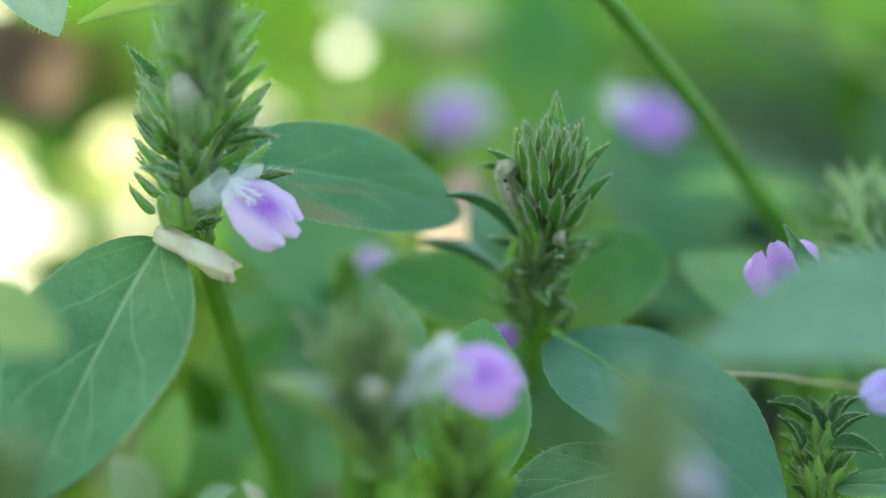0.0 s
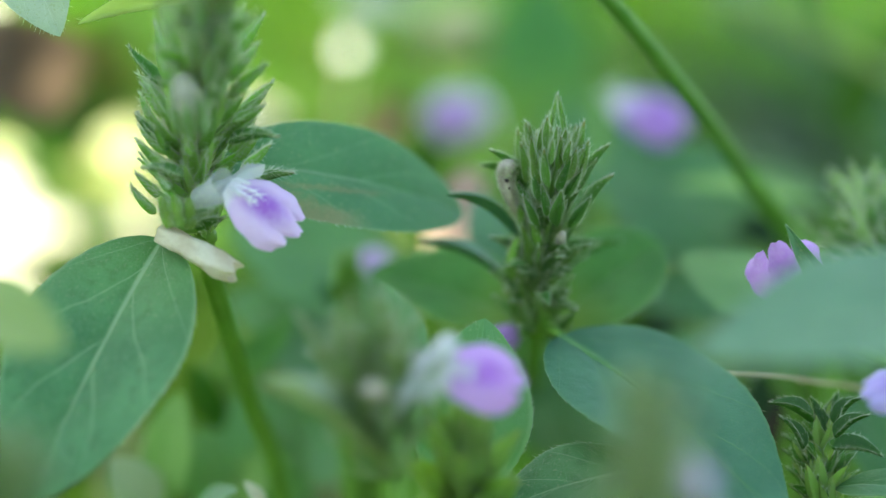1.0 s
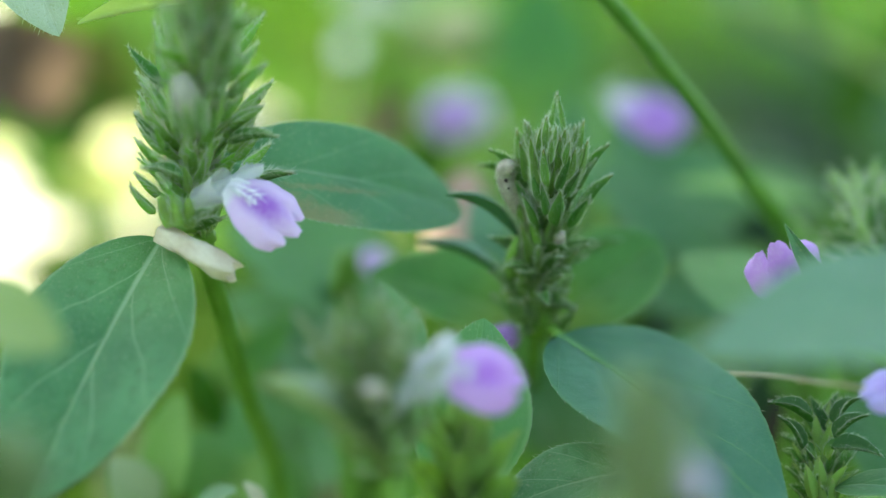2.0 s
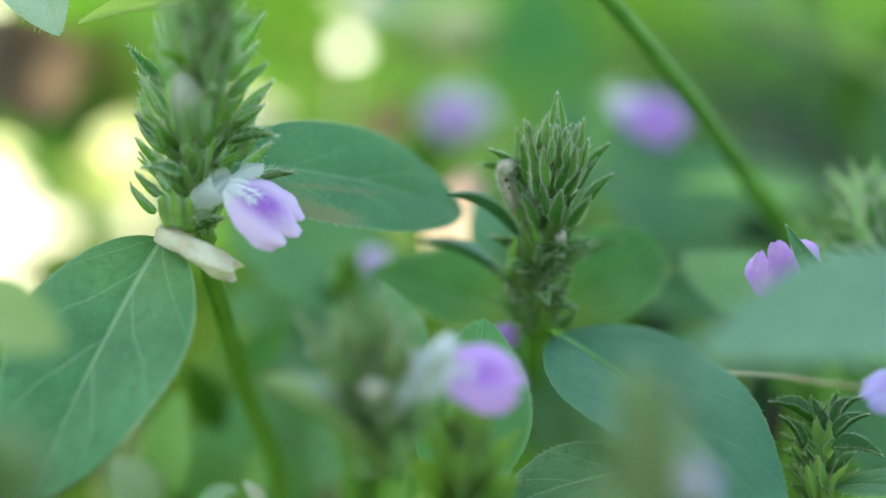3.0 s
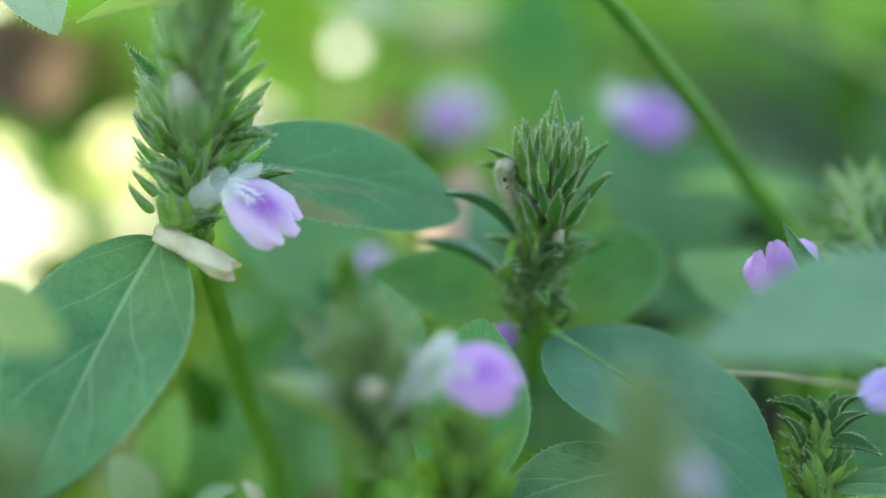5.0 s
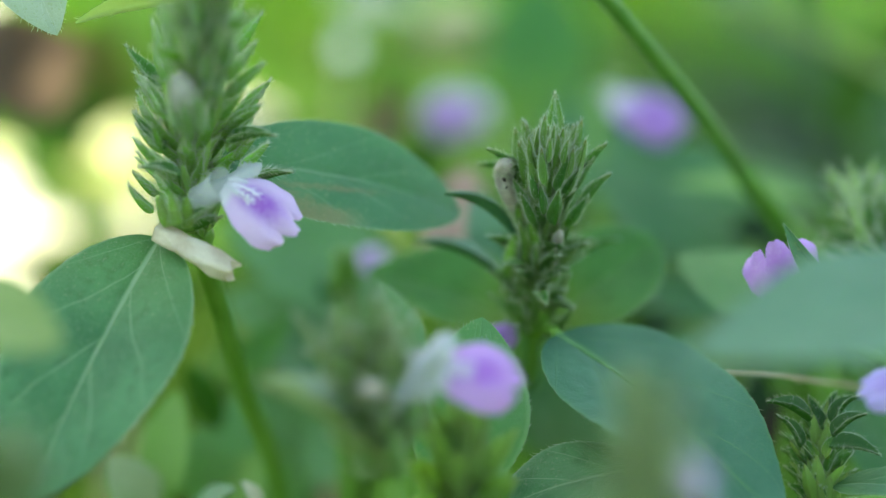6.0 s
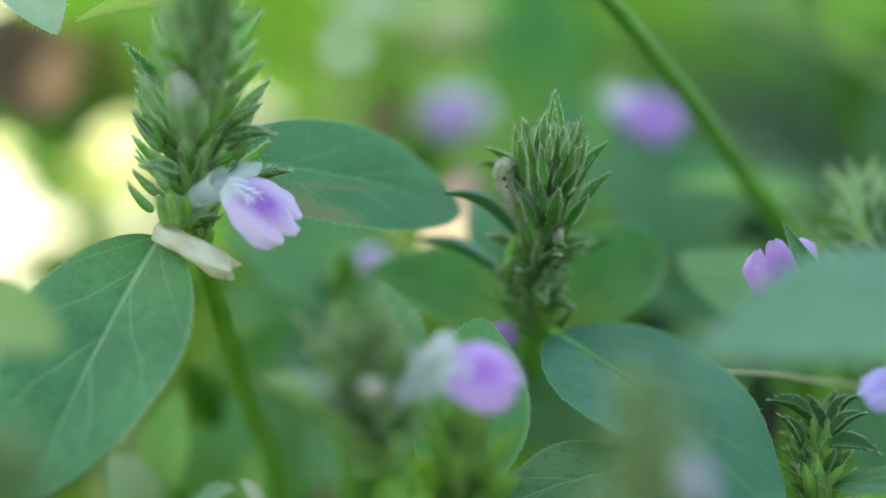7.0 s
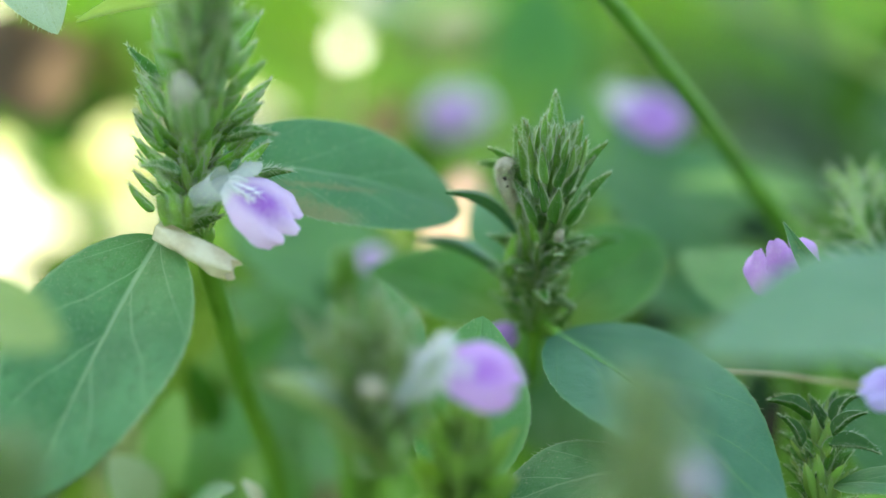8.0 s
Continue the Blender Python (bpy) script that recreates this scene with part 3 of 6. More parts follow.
def flower(plant, foot, mouth, toe, up, width, crest, mat=PETAL, seed=1, tube=0.0009, hood=0.62, label="", **shape):
    """A two-lipped flower: tube from foot to mouth, lower lip from mouth to toe, its face towards up; crest is the tip of the upper lip."""
    foot, mouth, toe, up, crest = Vector(foot), Vector(mouth), Vector(toe), Vector(up), Vector(crest)
    ob = part("flower", funnel_mesh("flower", foot, mouth.lerp(foot, 0.05), tube * 0.75, tube * 1.2, MEMBRANE, seed), plant, None, label)
    part("fuzz", fuzz_mesh("fuzz", [foot, foot.lerp(mouth, 0.5), mouth], tube * 0.75, tube * 1.2, 0.0, 160, 0.0007, seed), ob)
    m = aim(mouth, toe, up)
    length = (toe - mouth).length
    part("lower_lip", lip_mesh("lower_lip", length, width, mat, seed=seed, **shape), ob, m, "lilac three-lobed petal with white throat marks")
    if hood:
        root = mouth.lerp(foot, 0.62)
        top = blade_mesh("upper_lip", (crest - root).length, width * hood, MEMBRANE, nu=28, nv=14, fold=-0.9, bulge=0.10, p=0.55, q=0.55, wave=0.30, seed=seed, tooth=0.26,
                         crease=0.0, hairs=40, hair=0.0006, down=120)
        part("upper_lip", top, ob, aim(root, crest, up + (crest - toe).normalized() * 0.3), "translucent white hooded petal")
    part("palate_mark", marks_mesh("palate_mark", length, width, seed), ob, m, "raised white herringbone marks")
    for k in (-1, 1):
        a = mouth + m.to_3x3() @ Vector((0.0004 * k, 0, 0.0004))
        b = mouth + m.to_3x3() @ Vector((0.0008 * k, length * 0.22, length * 0.12))
        part("stamen", tube_mesh("stamen", [a, a.lerp(b, 0.5) + up * 0.0004, b], 0.00010, 0.00016, WHITE, 6, 4), ob)
    return ob


# ---- ground ----
def build_ground():
    n = 60
    verts, faces = [], []
    span = [math.copysign(abs(k / n) ** 2.6, k) * 60 for k in range(-n, n + 1)]
    for y in span:
        for x in span:
            r = math.hypot(x, y)
            h = 0.012 * noise.noise((x * 9, y * 9, 0)) + 0.3 * noise.noise((x * 0.2, y * 0.2, 3)) * min(1, r / 6)
            verts.append((x, y + 0.2, h - 0.012))
    w = 2 * n + 1
    for i in range(2 * n):
        for j in range(2 * n):
            faces.append((i * w + j, i * w + j + 1, (i + 1) * w + j + 1, (i + 1) * w + j))
    ob = new("ground", mesh_of("ground", verts, faces, None, [SOIL]))
    tagged(ob, "brown soil under low weeds and leaf litter", "ground", kind="structure")


build_ground()


# ---- the plants in focus ----
def bracts(plant, rows, up, mat=BRACT, name="long_bract", fold=0.8, hair=0.0010, hairs=34, down=150, bend=0.05, tuft=8, p=0.55, roll=0.25):
    """Single bracts placed by base, tip and width; they open towards up, each turned a little its own way."""
    for k, (a, b, w) in enumerate(rows):
        rnd = random.Random(a[0] * 1e5 + b[2] * 1e4)
        turned = Vector(up) + Vector((rnd.uniform(-roll, roll), rnd.uniform(-roll, roll), rnd.uniform(-roll, roll)))
        leaf(plant, a, b, turned, w, mat, name=name, nu=18, nv=8, fold=fold, bulge=bend + rnd.uniform(-0.04, 0.04), p=p, q=0.85, hairs=hairs, hair=hair, tooth=0.0, tuft=tuft, down=down, seed=k + 1)


def plant_a():
    pl = thing("herb", (-0.0116, 0.04432, 0), "hairy green herb with a lilac flower and one withered flower", "flowering herb", "flowering herbs")
    part("stem", tube_mesh("stem", [(-0.0116, 0.04432, 0), (-0.01375, 0.02417, 0.12974), (-0.01679, 0.02086, 0.16857), (-0.02005, 0.01609, 0.18184), (-0.02206, 0.01064, 0.19124), (-0.02314, 0.00563, 0.19736), (-0.02339, 0.00231, 0.20161)],
                           0.0012, 0.00098, STEM, 14, 10, 0.06, nodes=(0.97,)), pl)
    spike(pl, [(-0.02356, 0.00233, 0.20166), (-0.02419, 0.00206, 0.20589), (-0.02336, -0.00166, 0.21358), (-0.02212, -0.00932, 0.22198), (-0.02097, -0.01916, 0.22953)], 23, 0.98, 42, 24, seed=3, per=6, core=0.0016, shrink=0.05, foot=0.42)
    flower(pl, (-0.02352, -0.00113, 0.20511), (-0.02048, -0.00385, 0.20697), (-0.01343, -0.00561, 0.20273), (0.29931, -0.81383, 0.49809), 0.0068, (-0.01709, -0.00251, 0.20878), PETAL, 2, tube=0.0014, hood=0.40, label="lilac two-lipped flower with white upper lip")
    leaf(pl, (-0.02718, 0.00019, 0.20107), (-0.03861, -0.0159, 0.17892), (-0.14926, -0.85089, 0.50369), 0.01690, LEAF, stalk=(-0.02375, 0.00138, 0.20205), fold=0.16, bulge=0.05, p=0.868, q=0.64,
         label="broad green ovate leaf with pale midrib", **HERO)
    leaf(pl, (-0.02182, 0.00543, 0.20772), (0.00214, 0.0164, 0.20086), (0.10018, -0.81486, 0.57093), 0.01139, LEAF_SCAR, stalk=(-0.02328, 0.00251, 0.2027), fold=0.1, bulge=0.085, p=0.85, q=0.6,
         label="green leaf with a browned lower margin", **GOOD)
    bracts(pl, (((-0.02656, 0.00076, 0.21584), (-0.03042, 0.00244, 0.21959), 0.0019), ((-0.02617, -0.00226, 0.21022), (-0.02961, 0.00031, 0.21326), 0.0010)), (0.50141, -0.50782, 0.70051), BRACT_DEEP, hair=0.0007, bend=-0.03, fold=0.5)
    bracts(pl, (((-0.02599, -0.00021, 0.21606), (-0.02749, 0.00148, 0.21991), 0.00098), ((-0.02714, 0.001, 0.21141), (-0.02922, 0.00163, 0.21496), 0.00082), ((-0.02678, -0.00022, 0.21026), (-0.02944, 0.00132, 0.21324), 0.00107),
                ((-0.02682, 0.00047, 0.2084), (-0.0297, 0.00187, 0.21057), 0.00098), ((-0.02745, 0.00091, 0.20512), (-0.0297, 0.00128, 0.20723), 0.00070), ((-0.02769, -0.00037, 0.20367), (-0.03009, 0.00008, 0.20619), 0.00080), ((-0.02615, -0.00196, 0.20613), (-0.02729, -0.00168, 0.20773), 0.00082),
                ((-0.02608, -0.00276, 0.21312), (-0.02822, -0.00111, 0.21672), 0.00107), ((-0.02546, -0.00291, 0.21801), (-0.02747, -0.00017, 0.22204), 0.00115),
                ((-0.02678, 0.00044, 0.21401), (-0.02938, 0.00197, 0.2169), 0.00090), ((-0.0268, -0.00074, 0.21307), (-0.02886, -0.00021, 0.21606), 0.00082), ((-0.02637, -0.00134, 0.20965), (-0.02918, 0.0001, 0.21208), 0.00098), ((-0.02558, -0.00363, 0.21971), (-0.02664, -0.00192, 0.22362), 0.00115)), (0.73165, -0.19435, 0.65339), bend=-0.03)
    bracts(pl, (((-0.02087, -0.00085, 0.21821), (-0.01725, 0.00098, 0.2228), 0.00180), ((-0.02019, -0.0034, 0.21526), (-0.01686, -0.00385, 0.21845), 0.00139), ((-0.01973, 0.00233, 0.21322), (-0.0166, 0.00282, 0.21597), 0.00098), ((-0.0209, -0.00007, 0.21112), (-0.01709, 0.00065, 0.21519), 0.00156),
                ((-0.01938, -0.00063, 0.2079), (-0.01671, 0.00079, 0.21023), 0.00115), ((-0.02102, -0.00463, 0.21982), (-0.01884, -0.00289, 0.22393), 0.00148),
                ((-0.02011, -0.00182, 0.21267), (-0.01719, -0.00154, 0.21427), 0.00107), ((-0.01992, -0.00046, 0.20887), (-0.01747, -0.00096, 0.21179), 0.00098), ((-0.02045, -0.00411, 0.21697), (-0.01767, -0.00252, 0.22024), 0.00139), ((-0.02056, -0.00132, 0.20976), (-0.01801, -0.00073, 0.21313), 0.00107)), (-0.73165, -0.19435, 0.65339), bend=-0.02)
    bracts(pl, (((-0.02055, -0.00214, 0.21086), (-0.01584, -0.00304, 0.21153), 0.00139), ((-0.0183, 0.00117, 0.20663), (-0.01458, 0.0013, 0.20734), 0.00090), ((-0.0239, -0.0016, 0.20243), (-0.02116, -0.00243, 0.20346), 0.00107)), (-0.09919, -0.23227, 0.96758), BRACT_DEEP, bend=0.10)
    bracts(pl, (((-0.02473, -0.00371, 0.20771), (-0.02867, -0.00357, 0.20851), 0.00164), ((-0.02455, -0.00351, 0.20314), (-0.02191, -0.00523, 0.2049), 0.00107)), (-0.09986, -0.36397, 0.92604), BRACT_DEEP, bend=0.10, fold=0.4)
    line = [(-0.0236, -0.00858, 0.21464), (-0.0238, -0.0103, 0.21645), (-0.02419, -0.011, 0.21822)]
    bud = part("bud", tube_mesh("bud", line, 0.0010, 0.0007, BUD_PALE, 14, 8, 0.05, belly=0.60), pl, None, "pale lilac-grey flower bud")
    part("fuzz", fuzz_mesh("fuzz", line, 0.0010, 0.0007, 0.60, 160, 0.0006), bud)
    bracts(pl, (((-0.02235, -0.008, 0.21222), (-0.02223, -0.01035, 0.21614), 0.0009), ((-0.02469, -0.00792, 0.21264), (-0.02516, -0.01033, 0.21624), 0.0009), ((-0.02336, -0.01007, 0.21197), (-0.02357, -0.01441, 0.21613), 0.0011), ((-0.02273, -0.00994, 0.2127), (-0.02251, -0.0133, 0.21672), 0.0011),
                ((-0.02244, -0.01379, 0.2197), (-0.02288, -0.01713, 0.22377), 0.0013), ((-0.02114, -0.0137, 0.22021), (-0.02028, -0.01704, 0.22427), 0.0013), ((-0.02158, -0.01633, 0.22256), (-0.02178, -0.0196, 0.22705), 0.0013), ((-0.02044, -0.01234, 0.22214), (-0.0193, -0.01469, 0.22609), 0.0013),
                ((-0.02329, -0.01243, 0.22163), (-0.02392, -0.01478, 0.22559), 0.0013), ((-0.02039, -0.00999, 0.21821), (-0.01925, -0.01239, 0.22183), 0.0013), ((-0.02184, -0.01116, 0.2173), (-0.02115, -0.01553, 0.22134), 0.0013), ((-0.02112, -0.00844, 0.21547), (-0.02027, -0.01087, 0.21894), 0.0012)), (0, 0.87898, 0.47686), BRACT_DOWNY)
    part("style", tube_mesh("style", [(-0.02597, -0.01307, 0.20649), (-0.02561, -0.01419, 0.20588), (-0.02473, -0.01425, 0.20553), (-0.02362, -0.01318, 0.20582)], 0.00013, 0.00005, DARK_DOT, 6, 8), pl, None, "dark dried style")
    for a, b, r in (((-0.02604, -0.00255, 0.20281), (-0.02703, -0.00306, 0.20564), 0.0006), ((-0.02422, -0.00353, 0.20298), (-0.02417, -0.00508, 0.20574), 0.0006), ((-0.02511, -0.0045, 0.20325), (-0.02567, -0.00502, 0.20606), 0.0005)):
        pod = part("seed_capsule", tube_mesh("seed_capsule", [a, (Vector(a) + Vector(b)) / 2, b], r, r * 0.4, SEPAL_SMOOTH, 12, 6, belly=0.5), pl, None, "green seed capsule")
        part("fuzz", fuzz_mesh("fuzz", [a, (Vector(a) + Vector(b)) / 2, b], r, r * 0.4, 0.5, 160, 0.0006), pod)
    # withered corolla hanging from the lowest bracts
    part("withered_flower", funnel_mesh("withered_flower", (-0.02722, -0.00168, 0.20195), (-0.01983, -0.00529, 0.19879), 0.0010, 0.0015, WILT, 4, pinch=0.35), pl, None, "cream withered flower tube")


def plant_b():
    pl = thing("herb", (0.01013, 0.07878, 0), "hairy green herb with a dense bud spike", "flowering herb", "flowering herbs")
    part("stem", tube_mesh("stem", [(0.01013, 0.07878, 0), (0.01003, 0.06222, 0.11517), (0.00994, 0.05306, 0.16687), (0.00982, 0.03323, 0.18111), (0.00977, 0.02211, 0.18714), (0.00961, 0.01561, 0.1906)], 0.0012, 0.0010, STEM, 12, 8, 0.06), pl)
    spike(pl, [(0.00955, 0.01337, 0.1894), (0.00963, 0.01114, 0.19404), (0.00988, 0.00888, 0.19849), (0.01032, 0.00759, 0.2027), (0.01092, 0.00629, 0.20686)], 13, 0.92, 46, 18, seed=8, per=4, core=0.0018, shrink=0.10, flare=6, outer=DEEP_BRACTS, inner=DEEP_LOBES, label="dense spike of dark green hairy bracts")
    # two halves of the topmost bract, parted at the foot
    bracts(pl, (((0.01039, 0.00469, 0.21046), (0.01117, 0.00542, 0.2146), 0.00052), ((0.012, 0.00469, 0.21046), (0.01129, 0.00542, 0.2146), 0.00052)), (0, -0.9302, 0.36706), LOBE_GREEN, hair=0.0005, hairs=26, bend=0.0, roll=0.1)
    # crowded calyx lobes with brown tips
    bracts(pl, (((0.00813, 0.00604, 0.20662), (0.00733, 0.0058, 0.21098), 0.0010), ((0.00891, 0.00413, 0.2073), (0.00838, 0.00391, 0.21179), 0.0008), ((0.00959, 0.00322, 0.20788), (0.00915, 0.00378, 0.21103), 0.0008), ((0.01036, 0.00322, 0.20788), (0.01049, 0.00288, 0.21171), 0.0009), ((0.0119, 0.00317, 0.20761), (0.0122, 0.00277, 0.21106), 0.0009),
                ((0.01295, 0.00415, 0.2074), (0.01383, 0.00496, 0.21198), 0.0009), ((0.01243, 0.00525, 0.20786), (0.01299, 0.00586, 0.21131), 0.0008), ((0.01105, 0.00213, 0.20749), (0.01145, 0.00172, 0.21087), 0.0009), ((0.00819, 0.00391, 0.20599), (0.0076, 0.00358, 0.20995), 0.0009), ((0.00939, 0.0019, 0.20614), (0.00877, 0.00154, 0.2099), 0.0010),
                ((0.01019, 0.00087, 0.20602), (0.00972, 0.00052, 0.20982), 0.0009), ((0.01316, 0.00388, 0.20583), (0.01423, 0.00364, 0.21026), 0.0010), ((0.00985, 0.00411, 0.20719), (0.00988, 0.00593, 0.21174), 0.0008), ((0.0114, 0.00421, 0.20773), (0.01198, 0.00592, 0.21163), 0.0008), ((0.01209, 0.00196, 0.20651), (0.01293, 0.00151, 0.20968), 0.0009)),
           (0, 0.99139, 0.13097), LOBE_GREEN, "calyx_lobe", hair=0.0006, hairs=44, down=130, fold=0.9, bend=-0.02, p=0.62, roll=0.7)
    bracts(pl, (((0.00824, 0.00576, 0.20497), (0.00461, 0.00545, 0.20901), 0.0014), ((0.00784, 0.00786, 0.20538), (0.00382, 0.00914, 0.20689), 0.0011)), (0.59628, -0.16418, 0.7858), BRACT_DEEP, hair=0.0006, bend=0.17)
    bracts(pl, (((0.01314, 0.00576, 0.20497), (0.01631, 0.00555, 0.20956), 0.0015), ((0.01347, 0.00536, 0.20273), (0.01665, 0.00502, 0.2066), 0.0014), ((0.01254, 0.00461, 0.2042), (0.01509, 0.00527, 0.20803), 0.0012)), (-0.59628, -0.16418, 0.7858), BRACT_DEEP, hair=0.0006, bend=0.10)
    bracts(pl, (((0.01125, 0.00276, 0.20527), (0.01238, 0.00141, 0.20915), 0.0010), ((0.01106, 0.00317, 0.20185), (0.01145, 0.00081, 0.20569), 0.0015), ((0.00929, 0.00317, 0.20185), (0.00777, 0.00271, 0.20495), 0.0009), ((0.01236, 0.00511, 0.2013), (0.01449, 0.00366, 0.20458), 0.0010),
                ((0.00959, 0.0026, 0.20435), (0.00857, 0.00213, 0.20749), 0.0009), ((0.01194, 0.00364, 0.20447), (0.01356, 0.00312, 0.20734), 0.0009), ((0.01015, 0.00236, 0.203), (0.00967, 0.0019, 0.20614), 0.0009), ((0.00866, 0.00441, 0.2031), (0.0071, 0.00493, 0.20605), 0.0009)), (0, 0.93865, 0.34486), BRACT_DEEP, hair=0.0006, down=90, hairs=44, bend=-0.08, fold=0.9, roll=0.5)
    bracts(pl, (((0.00852, 0.00468, 0.20923), (0.00805, 0.00415, 0.21198), 0.0005), ((0.00924, 0.00264, 0.20919), (0.00954, 0.00205, 0.2116), 0.0005), ((0.00997, 0.00171, 0.20966), (0.01008, 0.00224, 0.21268), 0.0005), ((0.01074, 0.00165, 0.20933), (0.01103, 0.00109, 0.21195), 0.0005), ((0.01155, 0.0027, 0.20951), (0.01195, 0.00203, 0.21149), 0.0005), ((0.01247, 0.00369, 0.20937), (0.01335, 0.00407, 0.21155), 0.0006),
                ((0.00888, 0.00144, 0.20814), (0.00852, 0.0009, 0.21087), 0.0006), ((0.01038, 0.00045, 0.20829), (0.01056, -0.00011, 0.2109), 0.0006), ((0.01184, 0.00144, 0.20814), (0.01234, 0.00085, 0.21055), 0.0006), ((0.01276, 0.00233, 0.20746), (0.01364, 0.0027, 0.20951), 0.0007)),
           (0, 0.99139, 0.13097), LOBE_GREEN, "calyx_lobe", hair=0.0006, hairs=44, down=120, fold=0.9, bend=0.0, p=0.62, roll=0.6)
    # lower whorls, farther from the lens
    bracts(pl, (((0.00998, 0.00988, 0.19665), (0.01514, 0.00932, 0.19934), 0.0019), ((0.01035, 0.01246, 0.19408), (0.01831, 0.0172, 0.19791), 0.0024), ((0.00873, 0.00988, 0.19665), (0.00494, 0.00838, 0.19971), 0.0018), ((0.00858, 0.01222, 0.19267), (0.0048, 0.01173, 0.19567), 0.0018), ((0.01013, 0.0101, 0.1922), (0.01318, 0.00714, 0.19262), 0.0016),
                ((0.00945, 0.00806, 0.19795), (0.01227, 0.00523, 0.19914), 0.0017), ((0.00919, 0.01098, 0.19146), (0.00659, 0.01035, 0.19361), 0.0015), ((0.01039, 0.00858, 0.19509), (0.0127, 0.00683, 0.19669), 0.0014), ((0.00894, 0.00917, 0.19844), (0.00599, 0.0099, 0.20261), 0.0014), ((0.00962, 0.0074, 0.19417), (0.01048, 0.00426, 0.19363), 0.0013)),
           (0, -0.26787, 0.96346), LEAF_TWO_TONE, hair=0.0006, bend=0.14, fold=0.6, roll=0.4)
    leaf(pl, (0.00824, 0.01846, 0.1895), (-0.00763, 0.02324, 0.19355), (-0.09974, -0.59924, 0.79433), 0.0104, LEAF_VIVID, fold=0.32, bulge=0.05, label="green leaf with a yellow-green base", **GOOD)
    leaf(pl, (0.011, 0.01541, 0.18946), (0.02273, 0.02377, 0.19659), (0.20964, -0.72586, 0.65512), 0.0104, LEAF_VIVID, fold=0.34, bulge=0.05, p=0.9, q=0.6, label="rounded mid-green leaf", **GOOD)
    leaf(pl, (0.01168, 0.00739, 0.19004), (0.03286, -0.01258, 0.1747), (0.35023, -0.59367, 0.72449), 0.01808, LEAF_DEEP, stalk=(0.00961, 0.01535, 0.18912), fold=0.12, bulge=0.06, p=0.72, q=0.8, rib=0.0003,
         label="broad dark green leaf with pale margin hairs", **{**HERO, "hair": 0.00045})
    leaf(pl, (0.00641, 0.01525, 0.19432), (-0.00264, 0.01393, 0.19836), (0.30921, -0.0452, 0.94992), 0.00329, LEAF_DEEP, fold=0.3, bulge=0.12, label="narrow dark leaf", **GOOD)
    leaf(pl, (0.0075, 0.00889, 0.19975), (0.00045, 0.00666, 0.20438), (0.42505, -0.00482, 0.90516), 0.0021, LEAF_DEEP, fold=0.6, bulge=0.14, name="long_bract", **GOOD)
    for way, r in ((((0.00696, 0.01124, 0.1946), (0.007, 0.00873, 0.19765), (0.00754, 0.00811, 0.19988)), 0.00062), (((0.00957, 0.00956, 0.19664), (0.00931, 0.00701, 0.19938), (0.00895, 0.00645, 0.20204)), 0.00060), (((0.00855, 0.01119, 0.19432), (0.00869, 0.00863, 0.1971), (0.00819, 0.00706, 0.19967)), 0.00050), (((0.01068, 0.01006, 0.19367), (0.01078, 0.00848, 0.19627), (0.01109, 0.00779, 0.1981)), 0.00050), (((0.00791, 0.0073, 0.20104), (0.00766, 0.00658, 0.20276), (0.00732, 0.00679, 0.20396)), 0.0004)):
        tube = part("calyx", tube_mesh("calyx", way, r * 0.8, r * 0.6, STEM, 10, 6, belly=0.5), pl, None, "yellow-green calyx tube")
        part("fuzz", fuzz_mesh("fuzz", way, r * 0.8, r * 0.6, 0.5, 220, 0.0007), tube)
    line = [(0.00763, 0.00725, 0.20196), (0.00698, 0.0065, 0.20344), (0.0064, 0.00581, 0.20525), (0.00623, 0.00603, 0.20657), (0.00649, 0.00514, 0.20726), (0.00683, 0.0051, 0.20705)]
    bud = part("withered_bud", tube_mesh("withered_bud", line, 0.00034, 0.00056, BUD, 16, 8, 0.20, belly=0.9), pl, None, "beige hooded withered bud with dark flecks")
    part("fuzz", fuzz_mesh("fuzz", line, 0.00034, 0.00056, 0.9, 520, 0.0007), bud)
    part("bud", tube_mesh("bud", [(0.01159, 0.00795, 0.19899), (0.01168, 0.00612, 0.20011), (0.01196, 0.00622, 0.20072)], 0.0004, 0.00025, BUD, 12, 6, 0.05, belly=0.7), pl, None, "small pale bud")
    for a, b in (((0.00615, 0.00435, 0.20626), (0.00637, 0.0043, 0.20593)), ((0.00643, 0.0044, 0.20536), (0.00654, 0.00438, 0.20525))):
        part("fleck", tube_mesh("fleck", [a, (Vector(a) + Vector(b)) / 2, b], 0.00014, 0.00010, DARK_DOT, 6, 3, belly=0.6), pl)


